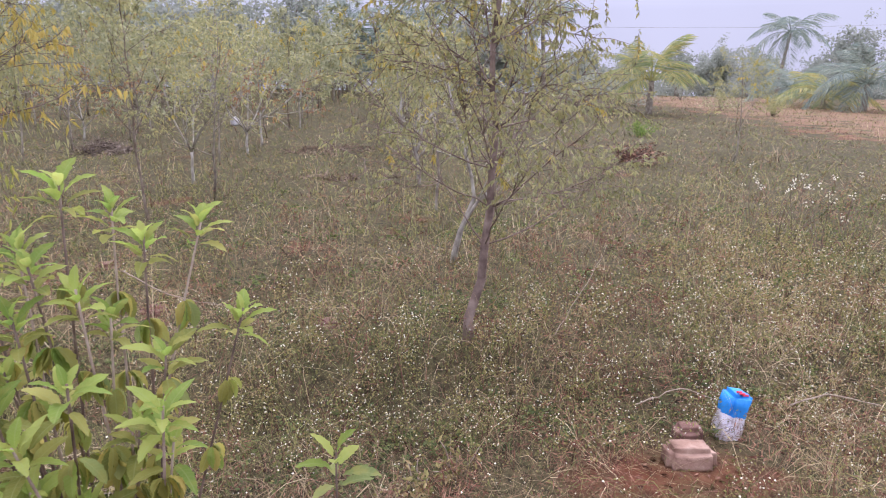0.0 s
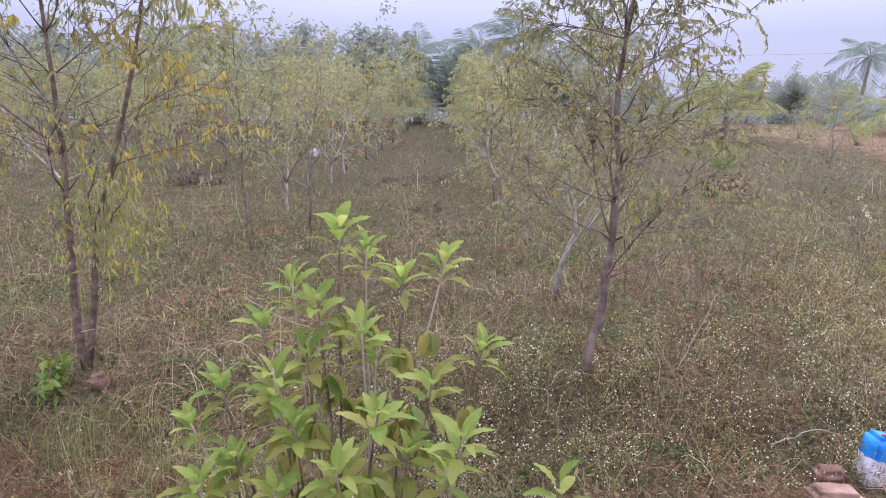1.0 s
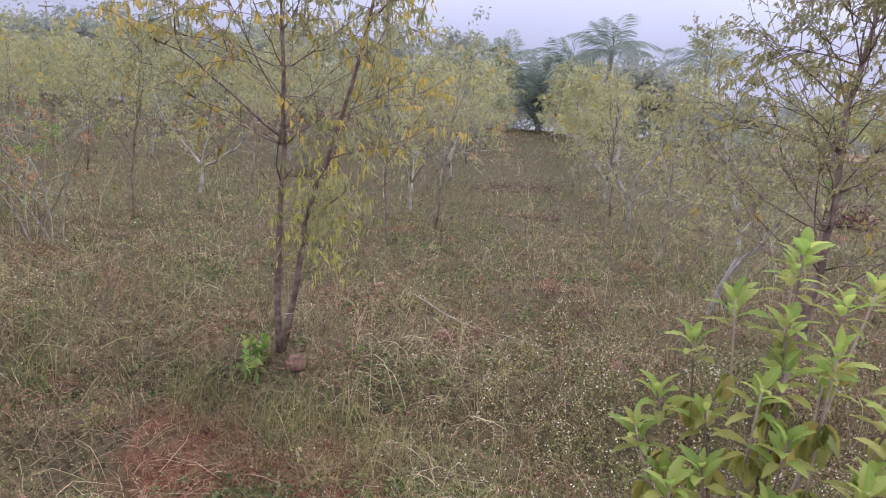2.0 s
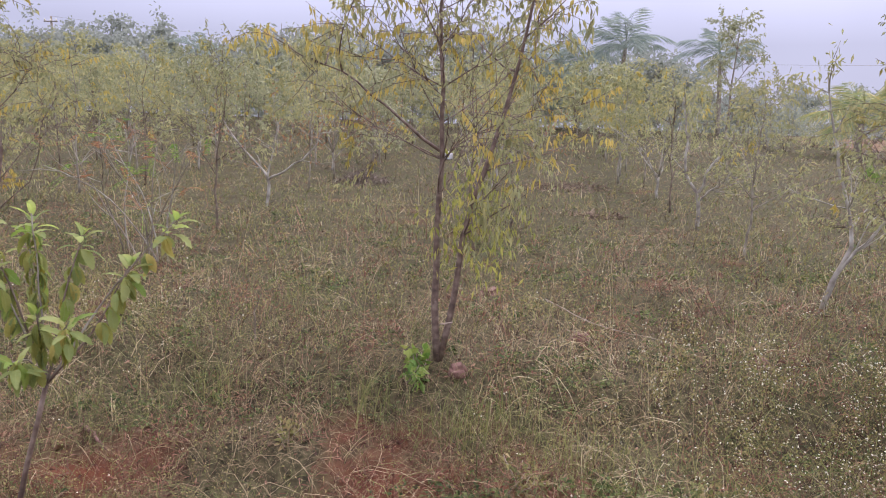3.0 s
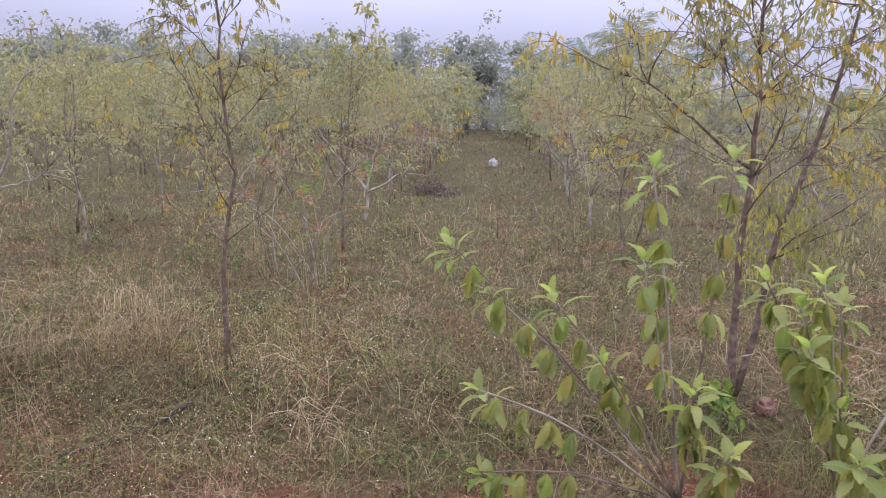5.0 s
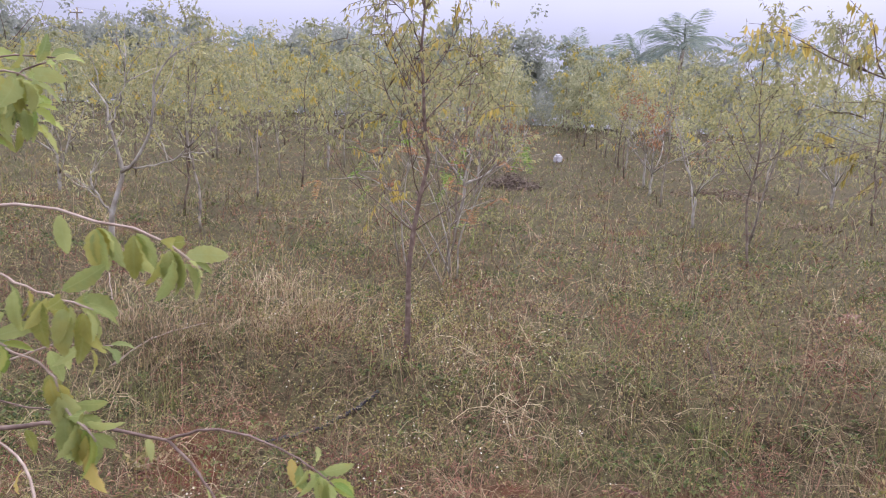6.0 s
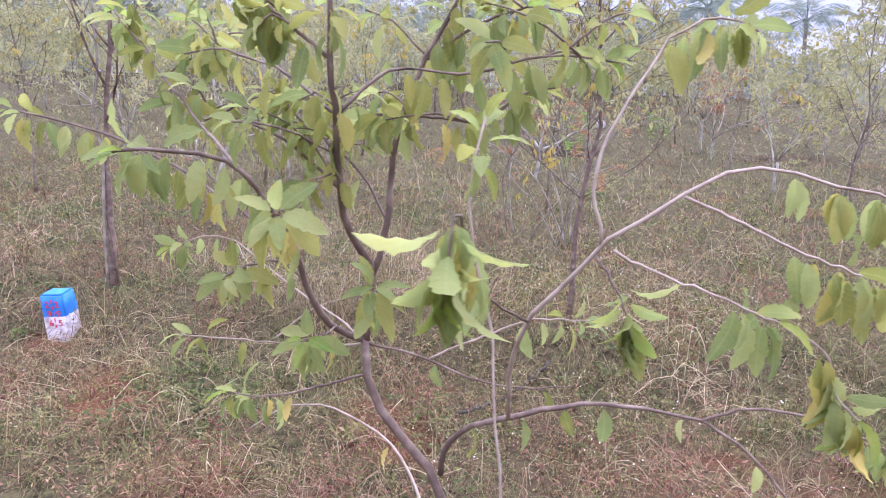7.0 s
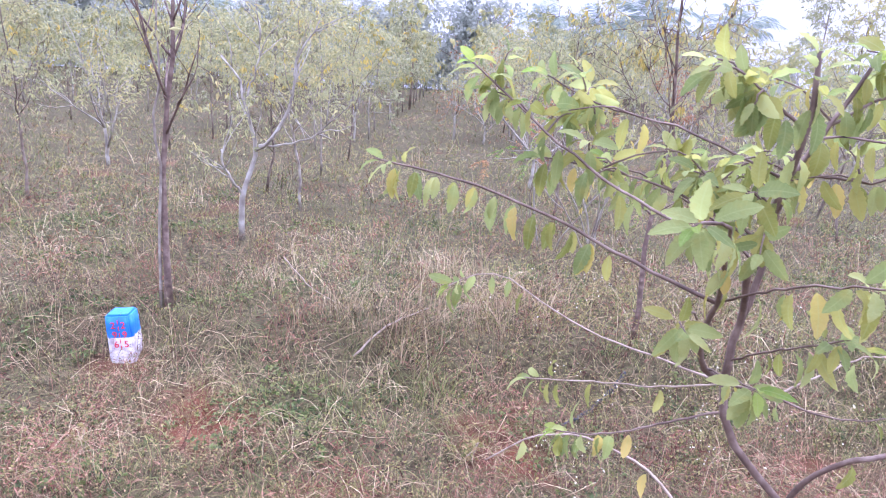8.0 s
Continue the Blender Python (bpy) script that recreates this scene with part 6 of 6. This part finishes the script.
def greenness(x, y):
    return np.clip(0.5 + 0.2 * np.clip(y - 5, 0, 4) + 1.5 * waves(x, y, 41, 2.4, 3) + 1.2 * waves(x, y, 43, 0.7, 2) + 0.9 * np.exp(-((x - 2.9) ** 2 / 1.8 + (y - 5.0) ** 2 / 3.5)) + 0.4 * np.exp(-((x + 8.0) ** 2 / 5.0 + (y - 4.4) ** 2 / 3.0)) - 0.7 * np.exp(-((x - 1.5) ** 2 / 0.5 + (y - 5.9) ** 2 / 1.2)), 0.1, 1)


blades(330000, G, 0.15, 0.0018, 1.3, STRAW, "dry_grass", "dense pale brown dry grass over the field", lambda x, y: (1 - bareness(x, y)) * (0.95 - 0.68 * greenness(x, y)) * np.clip(0.75 + (y - 2.9) / 1.0, 0.75, 1), flat=0.6)
blades(240000, G, 0.125, 0.0024, 1.15, GREEN_GRASS, "green_grass", "thin olive green grass between dry stalks", lambda x, y: (1 - 0.92 * bareness(x, y)) * (0.15 + 0.85 * greenness(x, y)), flat=0.25)
blades(140000, G, 0.13, 0.0026, 1.1, DEAD, "dead_stalks", "brown dead weed stalks among the grass", lambda x, y: (1 - bareness(x, y)) * np.clip(0.8 - 0.5 * greenness(x, y) + 0.5 * np.clip((3.5 - y) / 0.3, 0, 1), 0, 1), flat=0.3)


def tangle(n, mat, name, label, keep, y1=8.0):
    """Long limp blades that arch over and lie across one another near the verge."""
    x, y = scatter(n, G, 2.75, y1, 1.6)
    ok = G.uniform(0, 1, n) < keep(x, y) * np.clip(0.6 + 1.2 * waves(x, y, 66, 0.6, 2), 0.05, 1) * np.clip((7.5 - y) / 3.5, 0, 1)
    x, y = x[ok], y[ok]
    n = len(x)
    a = G.uniform(0, 6.28, n) + 4.0 * waves(x, y, 74, 0.9, 2)
    turn = G.normal(0, 0.45, n)
    step = G.lognormal(-2.75, 0.35, n)
    rise = G.uniform(0.25, 1.0, n)
    q = np.c_[x, y, ground_z(x, y) + G.uniform(0.0, 0.09, n)]
    rows = [q]
    for k in range(4):
        q = q + np.c_[np.cos(a), np.sin(a), (rise - 0.5 * k * (0.6 + rise))] * step[:, None]
        q[:, 2] = np.maximum(q[:, 2], ground_z(q[:, 0], q[:, 1]) + 0.012)
        a = a + turn
        rows.append(q)
    w = (0.0011 * np.clip((y - 0.9) / 2.8, 1, None) ** 0.5 * G.uniform(0.7, 1.4, n))[:, None]
    side = np.c_[-np.sin(a), np.cos(a), np.full(n, 0.5)] * w
    v = np.stack([p + sg * side * (1, 1, 0.9, 0.7, 0.2)[k] for k, p in enumerate(rows) for sg in (-1, 1)], 1)
    t = np.array([(2 * k + i, 2 * k + j, 2 * k + m) for k in range(4) for i, j, m in ((0, 1, 3), (0, 3, 2))])
    return tagged(new(name, mesh_np(name, v.reshape(-1, 3), (np.arange(n)[:, None, None] * 10 + t).reshape(-1, 3), mat)), label, "grass", kind="stuff")


tangle(34000, STRAW, "limp_straw", "long limp straws tangled over the verge", lambda x, y: (1 - 0.75 * bareness(x, y)) * (1 - 0.4 * greenness(x, y)))
tangle(16000, GREEN_GRASS, "limp_grass", "long limp green blades arching over straw", lambda x, y: (1 - 0.9 * bareness(x, y)) * (0.25 + 0.75 * greenness(x, y)))
blades(8000, G, 0.32, 0.0018, 0.5, STRAW, "tall_straws", "tall thin straws standing above the grass", lambda x, y: (1 - bareness(x, y)) * np.clip((y - 2.9) / 1.5, 0, 1))


def weedy(x, y):
    """Where the small flowering weeds stand thick: round the first tree and east of it, round the third tree, thinner elsewhere."""
    k = np.exp(-((x - 0.1) ** 2 / 1.6 + (y - 4.1) ** 2 / 0.6)) + np.exp(-((x - 2.3) ** 2 / 1.6 + (y - 4.9) ** 2 / 3.0)) + 0.9 * np.exp(-((x + 5.9) ** 2 / 1.4 + (y - 4.6) ** 2 / 1.2)) + 0.5 * np.exp(-((x + 1.2) ** 2 / 1.2 + (y - 4.2) ** 2 / 0.8)) + 0.2 * np.exp(-((x + 8.6) ** 2 / 1.8 + (y - 3.1) ** 2 / 0.3))
    return np.clip(k + 0.8 * np.exp(-((x - 3.2) ** 2 / 1.2 + (y - 5.6) ** 2 / 3.0)) - 0.02 + 0.4 * waves(x, y, 55, 1.7, 2), 0.14, 1)


n = 42000
x, y = scatter(n, G, 2.7, 13, 1.7)
ok = G.uniform(0, 1, n) < weedy(x, y) * np.clip(0.75 + 1.1 * waves(x, y, 58, 0.45, 2), 0.05, 1.4) * (1 - 0.9 * bareness(x, y))
x, y = x[ok], y[ok]
n = len(x)
h = 0.13 * G.lognormal(0, 0.35, n)
tip = np.c_[x + G.normal(0, 0.06, n), y + G.normal(0, 0.06, n), ground_z(x, y) + h]
foot_w = np.c_[x, y, ground_z(x, y)]
k = 15
f = G.uniform(0.25, 1.05, (n, k, 1))
far = np.clip((y - 0.9) / 2.8, 1, 2.5)
p = (foot_w[:, None] * (1 - f) + tip[:, None] * f + G.normal(0, 0.022, (n, k, 3))).reshape(-1, 3)
d = (G.normal(0, 1, (n, k, 3)) + np.array([0, 0, 0.25])).reshape(-1, 3)
sz = (G.uniform(0.007, 0.020, (n, k)) * far[:, None] ** 0.6).ravel()
tagged(new("small_weeds", mesh_np("small_weeds", *leaf_cards(p, d, sz, sz * 0.5, G, 0.15, True), WEED)), "low weeds with many tiny green leaves", "weeds", kind="stuff")
side = np.c_[G.normal(0, 1, n), G.normal(0, 1, n), np.zeros(n)] * 0.0016
v = np.stack([foot_w - side, foot_w + side, tip], 1)
tagged(new("weed_stems", mesh_np("weed_stems", v.reshape(-1, 3), np.arange(n * 3).reshape(-1, 3), DEAD)), "thin brown stems of the small weeds", "weeds", kind="stuff")
pick = G.uniform(0, 1, n) < np.clip(0.05 * np.clip((x + 6.5) / 1.0, 0, 1) + 0.62 * np.exp(-(np.clip(-1.2 - x, 0, None) / 0.9) ** 2) * np.clip(1.5 - 0.35 * (y - 3), 0.04, 1) * np.clip((4.2 - x) / 1.5, 0.2, 1) + 0.12 * np.exp(-((x + 5.9) ** 2 / 1.2)), 0, 0.8)
m = 4
p = (tip[pick][:, None] + G.normal(0, 0.028, (pick.sum(), m, 3)) + np.array([0, 0, 0.012])).reshape(-1, 3)
sz = (np.full((pick.sum(), m), 0.0095) * far[pick][:, None] ** 0.5).ravel() * G.uniform(0.7, 1.2, len(p))
tagged(new("white_flowers", mesh_np("white_flowers", *leaf_cards(p, G.normal(0, 1, p.shape), sz, sz * 0.8, G, 0.1), PETAL)), "tiny white flower heads dotted over the weeds", "flowers", kind="stuff")
# reddish withered weeds in drifts
n = 22000
x, y = scatter(n, G, 2.7, 9.0, 1.6)
ok = G.uniform(0, 1, n) < np.clip(2.0 * waves(x, y, 97, 0.8, 3) + 0.9 * np.exp(-((x - 0.9) ** 2 / 0.9 + (y - 3.75) ** 2 / 0.12)) + 0.8 * np.exp(-((x - 0.9) ** 2 / 0.6 + (y - 5.6) ** 2 / 0.8)) + 0.4 * np.clip((3.7 - y) / 0.5, 0, 1) - 0.12 - 0.1 * np.clip(y - 5, 0, 9), 0, 1)
x, y = x[ok], y[ok]
n, k = len(x), 7
far = np.clip((y - 0.9) / 2.8, 1, 3)
p = (np.c_[x, y, ground_z(x, y)][:, None] + G.normal(0, 1, (n, k, 3)) * np.array([0.035, 0.035, 0.0]) + np.array([0, 0, 1.0]) * G.uniform(0.01, 0.17, (n, k, 1))).reshape(-1, 3)
sz = (G.uniform(0.02, 0.06, (n, k)) * far[:, None] ** 0.5).ravel()
tagged(new("withered_weeds", mesh_np("withered_weeds", *leaf_cards(p, G.normal(0, 1, (n * k, 3)), sz, sz * 0.09, G, 0.1, True), RUSTY)), "reddish brown withered weeds in drifts over the field", "weeds", kind="stuff")
# low broad-leaved herbs in dark green patches along the verge and between the trees
n = 9000
x, y = scatter(n, G, 2.7, 9.0, 1.5)
ok = G.uniform(0, 1, n) < np.clip(2.0 * waves(x, y, 91, 1.4, 3) - 0.02, 0, 1) * (1 - 0.6 * bareness(x, y))
x, y = x[ok], y[ok]
n, k = len(x), 12
p = (np.c_[x, y, ground_z(x, y)][:, None] + G.normal(0, 1, (n, k, 3)) * np.array([0.03, 0.03, 0.012]) + np.array([0, 0, 0.035])).reshape(-1, 3)
sz = G.uniform(0.018, 0.042, n * k)
tagged(new("low_herbs", mesh_np("low_herbs", *leaf_cards(p, G.normal(0, 1, (n * k, 3)) * np.array([1, 1, 0.4]) + np.array([0, 0, 0.2]), sz, sz * 0.55, G, 0.2), HERB)), "low dark green broad-leaved herbs in patches", "herbs", kind="stuff")
# fallen leaves and clods on the open soil
n = 9000
x, y = scatter(n, G, 2.6, 9, 1.7)
p = np.c_[x, y, ground_z(x, y) + 0.006]
sz = G.uniform(0.02, 0.05, n)
tagged(new("leaf_litter", mesh_np("leaf_litter", *leaf_cards(p, G.normal(0, 1, (n, 3)) * np.array([1, 1, 0.15]), sz, sz * 0.4, G), DEAD)), "scattered fallen brown leaves on the soil", "leaf litter", kind="stuff")
n = 5200
x, y = scatter(n, G, 2.4, 4.2, 1.0)
ok = bareness(x, y) > 0.3
x, y = x[ok], y[ok]
n = len(x)
s = G.lognormal(-4.9, 0.55, n)
octa = np.array([(1, 0, 0), (0, 1, 0), (-1, 0, 0), (0, -1, 0), (0, 0, 0.8), (0, 0, -0.8)], float)
v = np.c_[x, y, ground_z(x, y) + s * 0.3][:, None] + (octa[None] + G.normal(0, 0.22, (n, 6, 3))) * s[:, None, None]
t = np.array([(0, 1, 4), (1, 2, 4), (2, 3, 4), (3, 0, 4), (1, 0, 5), (2, 1, 5), (3, 2, 5), (0, 3, 5)])
tagged(new("soil_crumbs", mesh_np("soil_crumbs", v.reshape(-1, 3), (np.arange(n)[:, None, None] * 6 + t).reshape(-1, 3), SOIL)), "red crumbs and clods of loose soil", "soil", kind="stuff")
